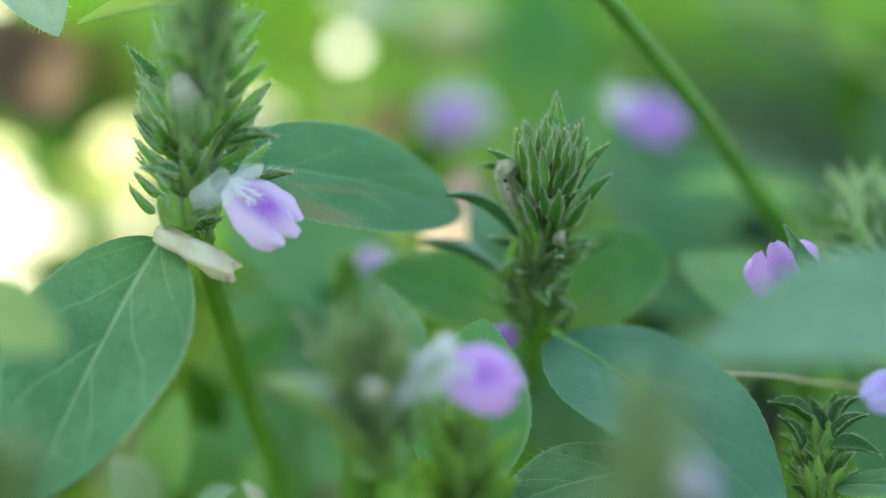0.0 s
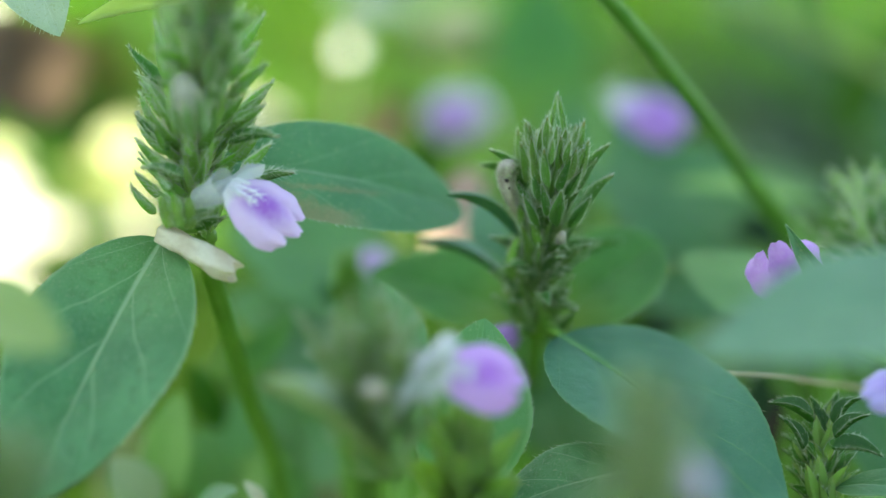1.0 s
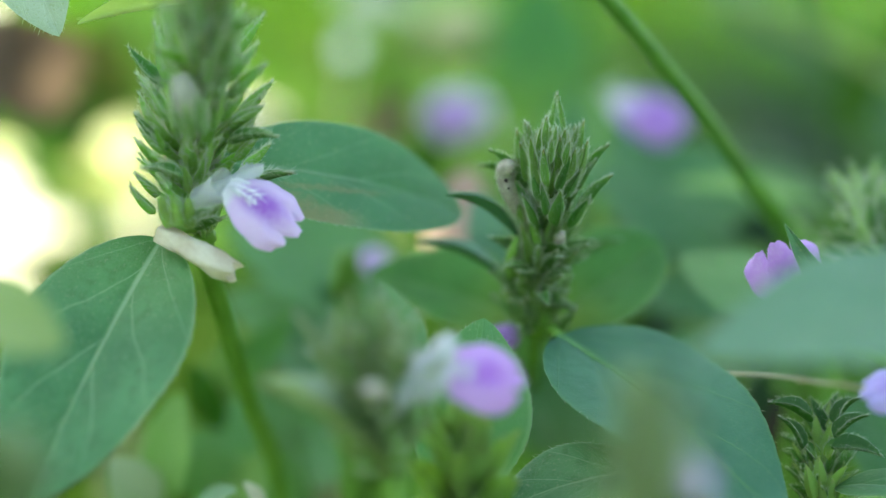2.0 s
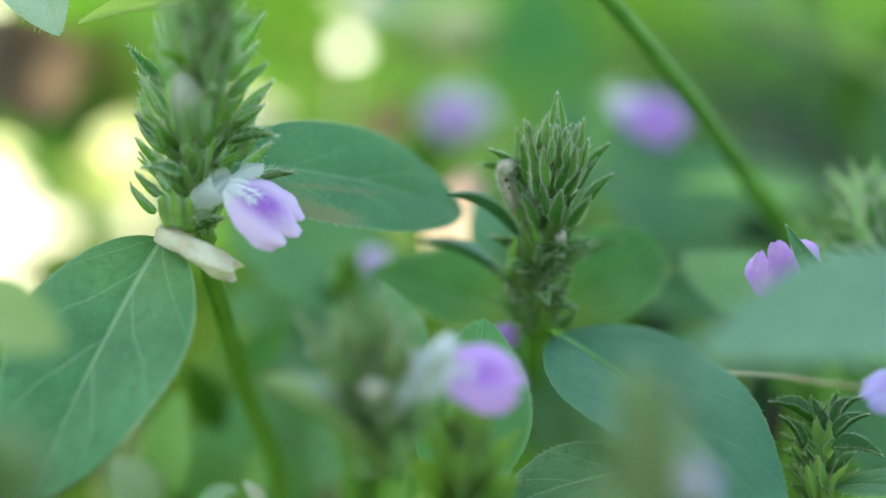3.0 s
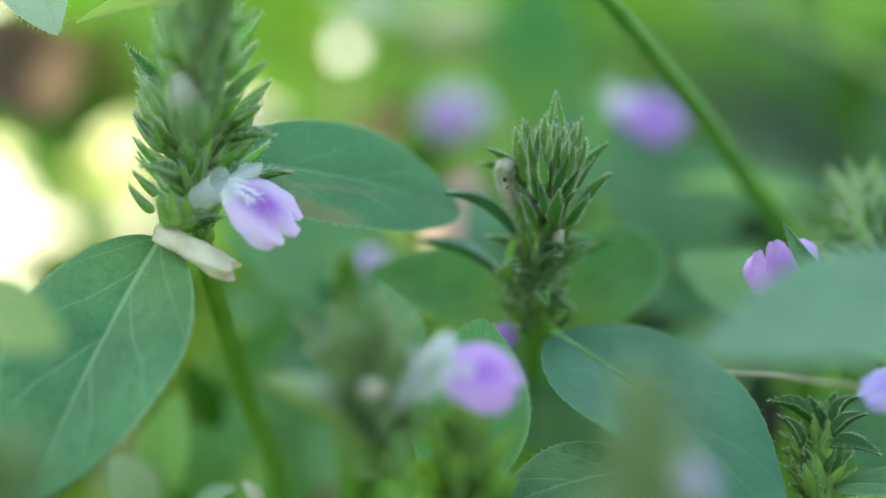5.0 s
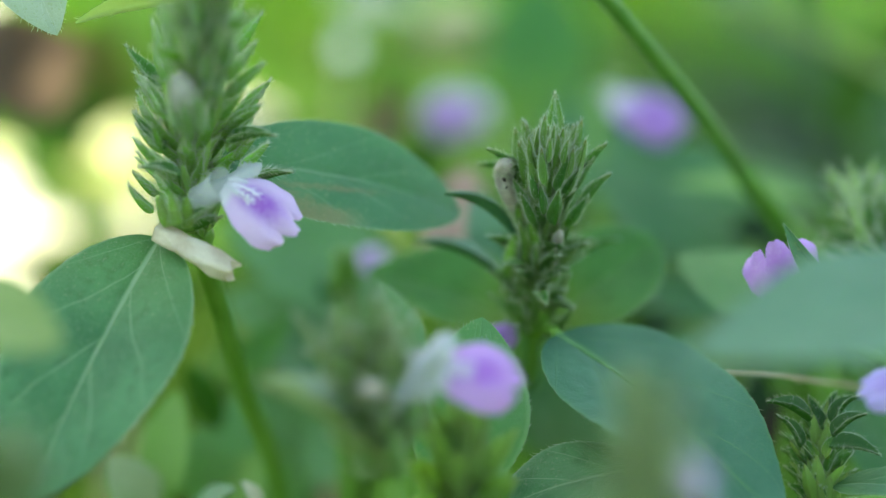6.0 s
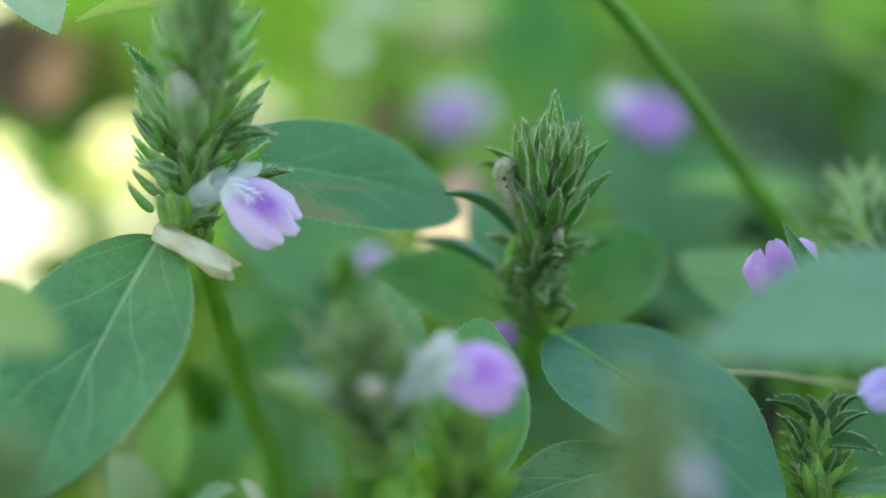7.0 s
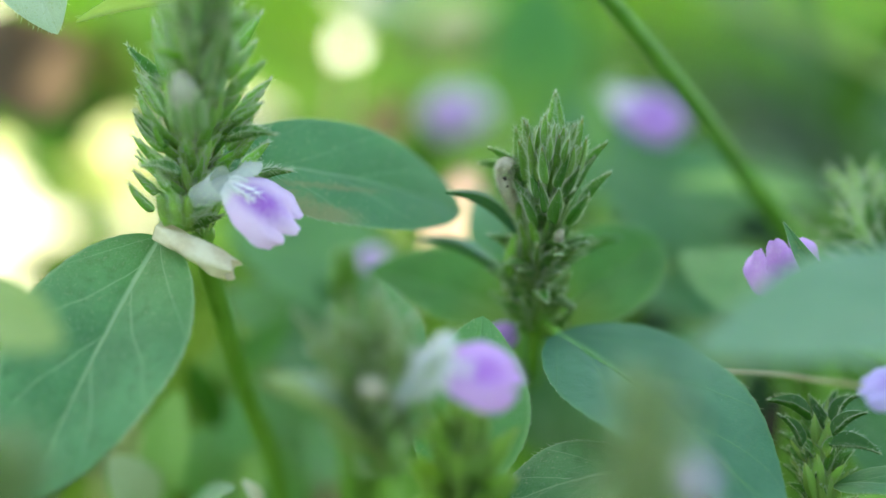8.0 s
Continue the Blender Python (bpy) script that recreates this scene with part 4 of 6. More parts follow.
def plant_c():
    pl = thing("herb", (-0.00333, -0.01477, 0), "hairy green herb with a fading spike and a lilac flower", "flowering herb", "flowering herbs")
    part("stem", tube_mesh("stem", [(-0.00333, -0.01477, 0), (-0.0033, -0.0272, 0.1494), (-0.00401, -0.02536, 0.18287), (-0.00452, -0.02483, 0.18587)], 0.0014, 0.0011, STEM, 10, 8), pl)
    spike(pl, [(-0.00457, -0.02508, 0.18441), (-0.00567, -0.02532, 0.18884), (-0.0065, -0.02562, 0.19289), (-0.00723, -0.02592, 0.19697)], 10, 1.2, 58, 36, seed=15, per=4, core=0.0014, outer=FADED_LOBES, inner=DEEP_LOBES, label="fading spike of dull green bracts")
    flower(pl, (-0.00474, -0.02603, 0.19056), (-0.00046, -0.02355, 0.19312), (0.00764, -0.02271, 0.19215), (0.25039, -0.79841, 0.54758), 0.00688, (0.00107, -0.02298, 0.19637), PETAL_DEEP, 5, tube=0.0015, hood=0.62, label="deep lilac flower with white throat")
    part("withered_flower", tube_mesh("withered_flower", [(-0.00497, -0.02688, 0.19153), (-0.00589, -0.0307, 0.1929), (-0.00686, -0.03163, 0.19341)], 0.0005, 0.0004, BUD, 10, 6, 0.1, belly=0.8), pl, None, "tan withered flower")
    leaf(pl, (-0.00474, -0.02704, 0.18485), (-0.01599, -0.03542, 0.19495), (-0.10541, -0.37261, 0.92198), 0.0066, LEAF_WAN, fold=0.2, bulge=0.06)
    leaf(pl, (-0.00208, -0.00981, 0.19041), (-0.0058, -0.00646, 0.19792), (0.6396, -0.55584, 0.53099), 0.00438, LEAF_SOFT, stalk=(-0.0042, -0.02873, 0.18682), fold=0.2, bulge=0.03, **GOOD)
    leaf(pl, (-0.00723, -0.02724, 0.18945), (-0.01519, -0.03149, 0.19418), (-0.1005, -0.57067, 0.815), 0.0026, LEAF_SILVERY, fold=0.3, bulge=0.10)


def plant_c2():
    pl = thing("herb", (0.0026, 0.00985, 0), "young green herb with an upright leaf", "flowering herb", "flowering herbs")
    part("stem", tube_mesh("stem", [(0.0026, 0.00985, 0), (0.00254, -0.00817, 0.14212), (0.00219, -0.01287, 0.17308), (0.00201, -0.01407, 0.17779)], 0.0013, 0.001, STEM, 10, 8), pl)
    spike(pl, [(0.00201, -0.01425, 0.17675), (0.00199, -0.01759, 0.18087), (0.00187, -0.01793, 0.18471)], 6, 1.0, 46, 24, seed=21, per=4, outer=YOUNG, inner=YOUNG)
    leaf(pl, (0.00088, -0.00465, 0.17361), (0.00407, -0.00017, 0.19327), (0.30198, -0.81118, 0.50078), 0.01178, LEAF_BRIGHT, stalk=(0.00216, -0.00872, 0.17359), fold=0.15, bulge=0.03, p=1.1, q=0.75,
         label="upright ovate leaf with toothed hairy margin", **{**HERO, "hair": 0.00042, "hairs": 80})
    leaf(pl, (0.01986, -0.00661, 0.17979), (0.0034, -0.00459, 0.17393), (-0.20986, -0.50145, 0.83935), 0.0096, LEAF, stalk=(0.00222, -0.009, 0.17199), fold=0.1, bulge=0.08, **GOOD)


def plant_d():
    pl = thing("herb", (0.04963, 0.02462, 0), "hairy green herb with a lilac flower half hidden by leaves", "flowering herb", "flowering herbs")
    part("stem", tube_mesh("stem", [(0.04963, 0.02462, 0), (0.04887, 0.00895, 0.13557), (0.0468, 0.01021, 0.17729), (0.04537, 0.01104, 0.19348)], 0.0014, 0.0011, STEM, 10, 8), pl)
    spike(pl, [(0.04566, 0.01291, 0.19259), (0.0445, 0.01578, 0.19733), (0.04331, 0.02067, 0.20205)], 9, 1.05, 50, 24, seed=31, per=5, outer=DEEP_BRACTS, inner=LOBES)
    flower(pl, (0.04081, 0.01064, 0.19123), (0.0351, 0.00391, 0.19337), (0.03244, 0.00212, 0.20046), (-0.05038, -0.99105, 0.1236), 0.0076, (0.04105, 0.00908, 0.19391), PETAL_DEEP, 8, tube=0.0009, nv=96, notch=0.20, scallop=0.55, gap=0.045, droop=0.02, dome=0.04, hood=0, label="lilac flower partly behind a bract")
    leaf(pl, (0.03706, 0.0005, 0.19706), (0.0331, -0.00055, 0.20264), (-0.62224, -0.65935, 0.42199), 0.0021, LEAF_WAXY, name="long_bract", fold=0.7, bulge=0.02, p=0.5, q=0.9, **{**GOOD, "hair": 0.0003})
    leaf(pl, (0.03636, 0.01647, 0.18972), (0.02528, 0.02746, 0.19448), (-0.11044, -0.57007, 0.81414), 0.0088, LEAF_SOFT, fold=0.1, bulge=0.05)
    part("leaf_stalk", tube_mesh("leaf_stalk", [(0.04566, 0.01181, 0.18632), (0.04133, 0.01417, 0.18818), (0.03636, 0.01647, 0.18972)], 0.0008, 0.0006, STEM, 7, 4), pl)


def plant_d_front():
    pl = thing("herb", (0.05094, -0.0197, 0), "green herb with a broad leaf", "flowering herb", "flowering herbs")
    part("stem", tube_mesh("stem", [(0.05094, -0.0197, 0), (0.05058, -0.031, 0.15086), (0.04903, -0.02688, 0.19153), (0.04802, -0.02339, 0.21132)], 0.0014, 0.0011, STEM, 10, 8), pl)
    leaf(pl, (0.04956, -0.03283, 0.20386), (0.02005, -0.04684, 0.19925), (-0.04994, -0.4514, 0.89092), 0.0160, LEAF_WAXY, fold=0.05, bulge=0.0, p=0.78, q=0.95, label="broad smooth green leaf", **GOOD)
    flower(pl, (0.04785, -0.01559, 0.19219), (0.04488, -0.01489, 0.19043), (0.03869, -0.01509, 0.1893), (-0.30305, -0.70814, 0.63773), 0.00461, (0.0433, -0.01452, 0.1925), PETAL_BLUE, 9, hood=0.3)


def plant_e():
    pl = thing("herb", (0.03775, 0.00788, 0), "small green herb with leafy fringed bracts", "flowering herb", "flowering herbs")
    part("stem", tube_mesh("stem", [(0.03775, 0.00788, 0), (0.03738, -0.00532, 0.14103), (0.03689, -0.0034, 0.17497)], 0.0015, 0.0012, STEM, 12, 8), pl)
    spike(pl, [(0.03719, -0.00184, 0.17228), (0.03719, -0.00097, 0.17718), (0.03732, 0.00094, 0.18229)], 8, 0.66, 42, 24, seed=44, per=4, outer=DEEP_BRACTS, inner=YOUNG, label="short yellow-green spike")
    deep = dict(name="leafy_bract", hair=0.0005, down=50, fold=0.55)
    bracts(pl, (((0.03583, -0.00386, 0.18387), (0.03146, -0.00452, 0.18587), 0.0023), ((0.03519, -0.00236, 0.18082), (0.03288, -0.00085, 0.18362), 0.0014)), (0.30035, -0.25473, 0.91919), BRACT_DARK, bend=0.15, **deep)
    bracts(pl, (((0.0378, -0.00412, 0.18237), (0.04118, -0.00375, 0.18446), 0.0018), ((0.03745, -0.00527, 0.18163), (0.04221, -0.00639, 0.18102), 0.0022), ((0.03828, -0.00101, 0.18275), (0.04107, 0.00045, 0.18525), 0.0019)), (-0.30035, -0.25473, 0.91919), BRACT_DARK, bend=0.16, **deep)
    bracts(pl, (((0.03664, -0.00105, 0.17674), (0.0341, 0.00056, 0.18011), 0.0018), ((0.03674, -0.00161, 0.17933), (0.03454, -0.00026, 0.18121), 0.0014), ((0.03797, -0.00105, 0.17674), (0.04065, 0.00048, 0.17967), 0.0018), ((0.0375, -0.00256, 0.17973), (0.03939, -0.00118, 0.18177), 0.0014)), (0, -0.35297, 0.93564), LEAF_TWO_TONE, bend=0.12, **deep)
    bracts(pl, (((0.03753, -0.00013, 0.18198), (0.03621, 0.00142, 0.18503), 0.0014), ((0.03765, 0.00098, 0.18251), (0.039, 0.00248, 0.18525), 0.0013)), (0, 0.93865, 0.34486), BRACT_DARK, bend=-0.06, **deep)
    leaf(pl, (0.0384, -0.00205, 0.17683), (0.04866, -0.01009, 0.17729), (0.11008, -0.37635, 0.91992), 0.00658, LEAF, fold=0.1, bulge=0.08, **GOOD)
    leaf(pl, (0.05004, 0.01524, 0.17125), (0.04204, 0.02293, 0.18029), (-0.0995, -0.68026, 0.72618), 0.0080, LEAF, stalk=(0.03834, 0.00146, 0.17369), fold=0.1, bulge=0.05)
    bracts(pl, (((0.03621, -0.00021, 0.17573), (0.03387, 0.0012, 0.178), 0.0018), ((0.03644, 0.00109, 0.17735), (0.03376, 0.00247, 0.17941), 0.0016), ((0.03631, -0.00141, 0.17473), (0.03409, -0.00105, 0.17674), 0.0017), ((0.03644, 0.00237, 0.17886), (0.03376, 0.00371, 0.18072), 0.0014)), (0.20089, -0.30502, 0.93092), LEAF_TWO_TONE, bend=0.1, **deep)


def plant_f():
    pl = thing("herb", (0.01684, -0.05712, 0), "hairy green herb with a pale fading spike", "flowering herb", "flowering herbs")
    part("stem", tube_mesh("stem", [(0.01684, -0.05712, 0), (0.01684, -0.06525, 0.16397), (0.01648, -0.06304, 0.18801)], 0.0014, 0.0011, STEM, 8, 8), pl)
    spike(pl, [(0.01648, -0.06319, 0.18715), (0.01605, -0.0622, 0.19276), (0.01561, -0.06121, 0.19837)], 7, 1.0, 45, 20, seed=52, per=4, outer=FADED_LOBES, inner=FADED_LOBES, label="pale olive fading spike")
    flower(pl, (0.01677, -0.06146, 0.19121), (0.01817, -0.06022, 0.19248), (0.02126, -0.06026, 0.19227), (0.20739, -0.72693, 0.65465), 0.00354, (0.01972, -0.0598, 0.19488), PETAL, 4)


def plant_g():
    pl = thing("herb", (-0.04483, -0.03939, 0), "green herb with a pale young leaf", "flowering herb", "flowering herbs")
    part("stem", tube_mesh("stem", [(-0.04483, -0.03939, 0), (-0.04483, -0.04813, 0.15741), (-0.04436, -0.04235, 0.19015), (-0.04436, -0.03988, 0.20419)], 0.0014, 0.0011, STEM, 8, 8), pl)
    leaf(pl, (-0.04436, -0.04004, 0.20325), (-0.03187, -0.03884, 0.19854), (0.10412, -0.60022, 0.79303), 0.00814, LEAF_WAN, fold=0.1, bulge=0.08, p=1.1, **GOOD)
    spike(pl, [(-0.03597, -0.05561, 0.18409), (-0.03419, -0.05773, 0.18932), (-0.03374, -0.05703, 0.19329)], 5, 0.9, 45, 20, seed=57, per=4, outer=DEEP_BRACTS, inner=FADED_LOBES)
    part("branch", tube_mesh("branch", [(-0.0446, -0.04648, 0.16677), (-0.03885, -0.05294, 0.17619), (-0.03597, -0.05561, 0.18409)], 0.001, 0.001, STEM, 8, 6), pl)


def plant_t():
    pl = thing("herb", (-0.06103, 0.0197, 0), "arching green herb with small pointed leaves", "flowering herb", "flowering herbs")
    part("stem", tube_mesh("stem", [(-0.06103, 0.0197, 0), (-0.05931, 0.00922, 0.17164), (-0.05649, 0.01121, 0.2175), (-0.0502, 0.00973, 0.23217), (-0.03675, 0.00931, 0.23551), (-0.02513, 0.00863, 0.23169)], 0.0014, 0.0009, STEM, 10, 8), pl)
    # Pale materials stand in for sun on these two leaves.
    leaf(pl, (-0.04229, 0.00863, 0.23169), (-0.03715, 0.00359, 0.22035), (-0.20628, -0.86045, 0.46592), 0.00822, LEAF_PALE, stalk=(-0.04339, 0.00912, 0.23442), fold=0.2, bulge=0.04, label="pale grey-green pointed leaf", **GOOD)
    leaf(pl, (-0.0243, 0.00721, 0.22363), (-0.0354, 0.00382, 0.22164), (0, 0.57645, 0.81713), 0.0040, LEAF_BACKLIT, stalk=(-0.02513, 0.00863, 0.23169), fold=0.25, bulge=0.05, label="narrow leaf coloured bright as if backlit", **GOOD)


for build in (plant_a, plant_b, plant_c, plant_c2, plant_d, plant_d_front, plant_e, plant_f, plant_g, plant_t):
    build()


# ---- behind the plants ----
def undergrowth():
    """Low leaves and grass that cover the soil all round."""
    rnd = random.Random(9)
    verts, faces, uvs = [], [], []
    for k in range(34000):
        r = 0.12 + 7.0 * rnd.random() ** 1.7
        q = rnd.random() * 6.2832
        if r > 0.8 and noise.noise((r * math.cos(q) * 1.3, r * math.sin(q) * 1.3, 5)) < 0.35 * (r / 7) - 0.62:
            continue
        turn = rnd.random() * 6.2832
        x, y = r * math.cos(q), 0.45 + r * math.sin(q)
        if abs(x) < 0.10 and y < 0.09 and y > -0.4:
            continue
        s = rnd.uniform(0.02, 0.06) * (1 + 0.5 * r)
        lift = rnd.uniform(0.1, 1.3)
        b = Vector((x, y, rnd.uniform(-0.008, 0.05)))
        t = b + Vector((math.cos(turn), math.sin(turn), lift)).normalized() * s
        m = aim(b, t, Vector((rnd.uniform(-0.6, 0.6), rnd.uniform(-0.6, 0.6), 1)))
        w = s * rnd.choice((0.08, 0.25, 0.3))
        n = len(verts)
        for u in range(5):
            for v in (-1, 0, 1):
                f = u / 4
                verts.append(m @ Vector((v * w * math.sin(math.pi * (0.06 + 0.94 * f) ** 0.8) ** 0.8, s * f, s * (0.08 * abs(v) + 0.5 * f * (1 - f)))))
                uvs.append((f, v))
        for u in range(4):
            for v in range(2):
                a = n + u * 3 + v
                faces.append((a, a + 1, a + 4, a + 3))
    ob = new("undergrowth", mesh_of("undergrowth", verts, faces, uvs, [LEAF_FAR]))
    tagged(ob, "low green leaves and grass covering the soil", "undergrowth", kind="stuff")


undergrowth()


def grass():
    ob = thing("grass_stalk", (0.05473, 0.04924, 0), "leaning green grass stalk", "grass")
    part("culm", tube_mesh("culm", [(0.05473, 0.04924, 0), (0.05008, 0.038, 0.15392), (0.04098, 0.04094, 0.1903), (0.03695, 0.03598, 0.19671), (0.03207, 0.03102, 0.20316), (0.02717, 0.02611, 0.20987), (0.02184, 0.02122, 0.21666), (0.01692, 0.01718, 0.22257), (0.0128, 0.01492, 0.22703)],
                           0.0012, 0.0009, GRASS_STEM, 12, 10, 0.05), ob)
    part("leaf_sheath", tube_mesh("leaf_sheath", [(0.04098, 0.04094, 0.1903), (0.03695, 0.03598, 0.19671), (0.03207, 0.03102, 0.20316)], 0.0015, 0.0013, GRASS_STEM, 12, 8, 0.08), ob)
    ob = thing("grass_stalk", (0.06111, 0.10833, 0), "thin green grass stalk", "grass")
    part("culm", tube_mesh("culm", [(0.06111, 0.10833, 0), (0.05889, 0.10136, 0.17018), (0.05524, 0.10027, 0.19278), (0.0495, 0.09833, 0.21058), (0.04531, 0.09533, 0.22233)], 0.0011, 0.0008, GRASS_STEM, 10, 8), ob)
    part("leaf_sheath", tube_mesh("leaf_sheath", [(0.05889, 0.10136, 0.17018), (0.05713, 0.10034, 0.18164), (0.05524, 0.10027, 0.19278)], 0.0013, 0.001, GRASS_STEM, 10, 8), ob)

    ob = thing("grass_stalk", (0.125, 0.11, 0), "pale arching grass stalk among weeds", "grass")
    part("culm", tube_mesh("culm", [(0.125, 0.11, 0), (0.110, 0.085, 0.15), (0.06593, 0.09521, 0.19863), (0.05441, 0.09669, 0.20699), (0.04361, 0.09754, 0.21181), (0.0321, 0.09834, 0.21635)], 0.0013, 0.0007, LEAF_WAN, 10, 8), ob)
    part("leaf_sheath", tube_mesh("leaf_sheath", [(0.125, 0.11, 0.0), (0.118, 0.098, 0.08), (0.110, 0.085, 0.15)], 0.0017, 0.0014, GRASS_STEM, 10, 8), ob)

grass()


def dry_stalk():
    ob = thing("dry_stalk", (0.06931, 0.03939, 0), "thin straw-coloured dry stalk arching over", "dry stalk")
    part("culm", tube_mesh("culm", [(0.06931, 0.03939, 0), (0.06199, 0.0265, 0.1545), (0.048, 0.01861, 0.17886), (0.03717, 0.01246, 0.18431), (0.02741, 0.00968, 0.18579), (0.02371, 0.00975, 0.18619)], 0.0003, 0.00016, TWIG, 8, 8), ob)
    part("knot", tube_mesh("knot", [(0.03683, 0.01246, 0.18431), (0.03648, 0.01247, 0.18436), (0.03614, 0.01248, 0.18442)], 0.00025, 0.00025, TWIG, 8, 4, belly=0.5), ob)


dry_stalk()


def far_herb(base, top, pairs, size, seed, mat=LEAF_FAR):
    """A plain leafy herb: stem with crossed pairs of leaves."""
    rnd = random.Random(seed)
    pl = thing("weed", base, "leafy green weed among other weeds", "weed", "weeds behind the flowers")
    b, t = Vector(base), Vector(top)
    mid = b.lerp(t, 0.5) + Vector((rnd.uniform(-0.01, 0.01), rnd.uniform(-0.01, 0.01), 0))
    part("stem", tube_mesh("stem", [b, mid, t], 0.0016, 0.0009, STEM, 7, 6), pl)
    for k in range(pairs):
        f = 1 - 0.75 * k / max(1, pairs)
        p = b.lerp(t, f)
        turn = rnd.random() * 3.14 if k == 0 else turn + 1.57 + rnd.uniform(-0.3, 0.3)
        for side in (0, 3.14159):
            q = turn + side
            rise = rnd.uniform(-0.35, 0.45)
            way = Vector((math.cos(q), math.sin(q), rise)).normalized()
            s = size * rnd.uniform(0.75, 1.2) * (0.6 + 0.4 * min(1, k + 0.4))
            m = aim(p, p + way, Vector((rnd.uniform(-0.2, 0.2), rnd.uniform(-0.2, 0.2), 1)))
            part("leaf", rnd.choice(FAR[mat]), pl, m @ Matrix.Diagonal((s, s, s, 1)))
    return pl


FAR = {m: [blade_mesh("leaf", 1.0, w, m, nu=14, nv=6, fold=0.12, bulge=bu, p=0.8, q=0.75, thick=0.006, tooth=0.0, seed=k, wave=0.03)
           for k, (w, bu) in enumerate(((0.55, 0.06), (0.5, 0.12), (0.6, -0.04)))] for m in (LEAF_FAR, LEAF_LIME, LEAF)}


def weeds():
    rnd = random.Random(77)
    for k in range(100):
        y = 0.25 + 0.9 * (k / 100) ** 1.5
        half = 0.16 * (y + 0.30) + 0.06
        x = half * (2 * ((k * 0.618) % 1.0) - 1) + rnd.uniform(-0.02, 0.02)
        h = rnd.uniform(0.55, 1.05) * (0.22 - 0.05 * y)
        far_herb((x, y, -0.006), (x + rnd.uniform(-0.03, 0.03), y + rnd.uniform(-0.03, 0.03), h), rnd.randint(4, 6), rnd.uniform(0.03, 0.05), 100 + k,
                 LEAF_LIME if rnd.random() < (0.45 if x < 0.03 else 0.12) else (LEAF_FAR if x < 0.03 or k % 3 == 0 else LEAF))


weeds()


def leafy_stem(base, way, leaves, label, mat=LEAF, name="weed", category="weed", stem=STEM):
    """A stem through the feet of its leaves; each leaf is (base, tip, up, width, material)."""
    ob = thing(name, base, label, category)
    part("stem", tube_mesh("stem", [base, *way], 0.0014, 0.0009, stem, 8, 8), ob)
    for foot, tip, up, width, m in leaves:
        leaf(ob, foot, tip, up, width, m, fold=0.1, bulge=0.06, p=0.85, q=0.7, nu=24, nv=10)


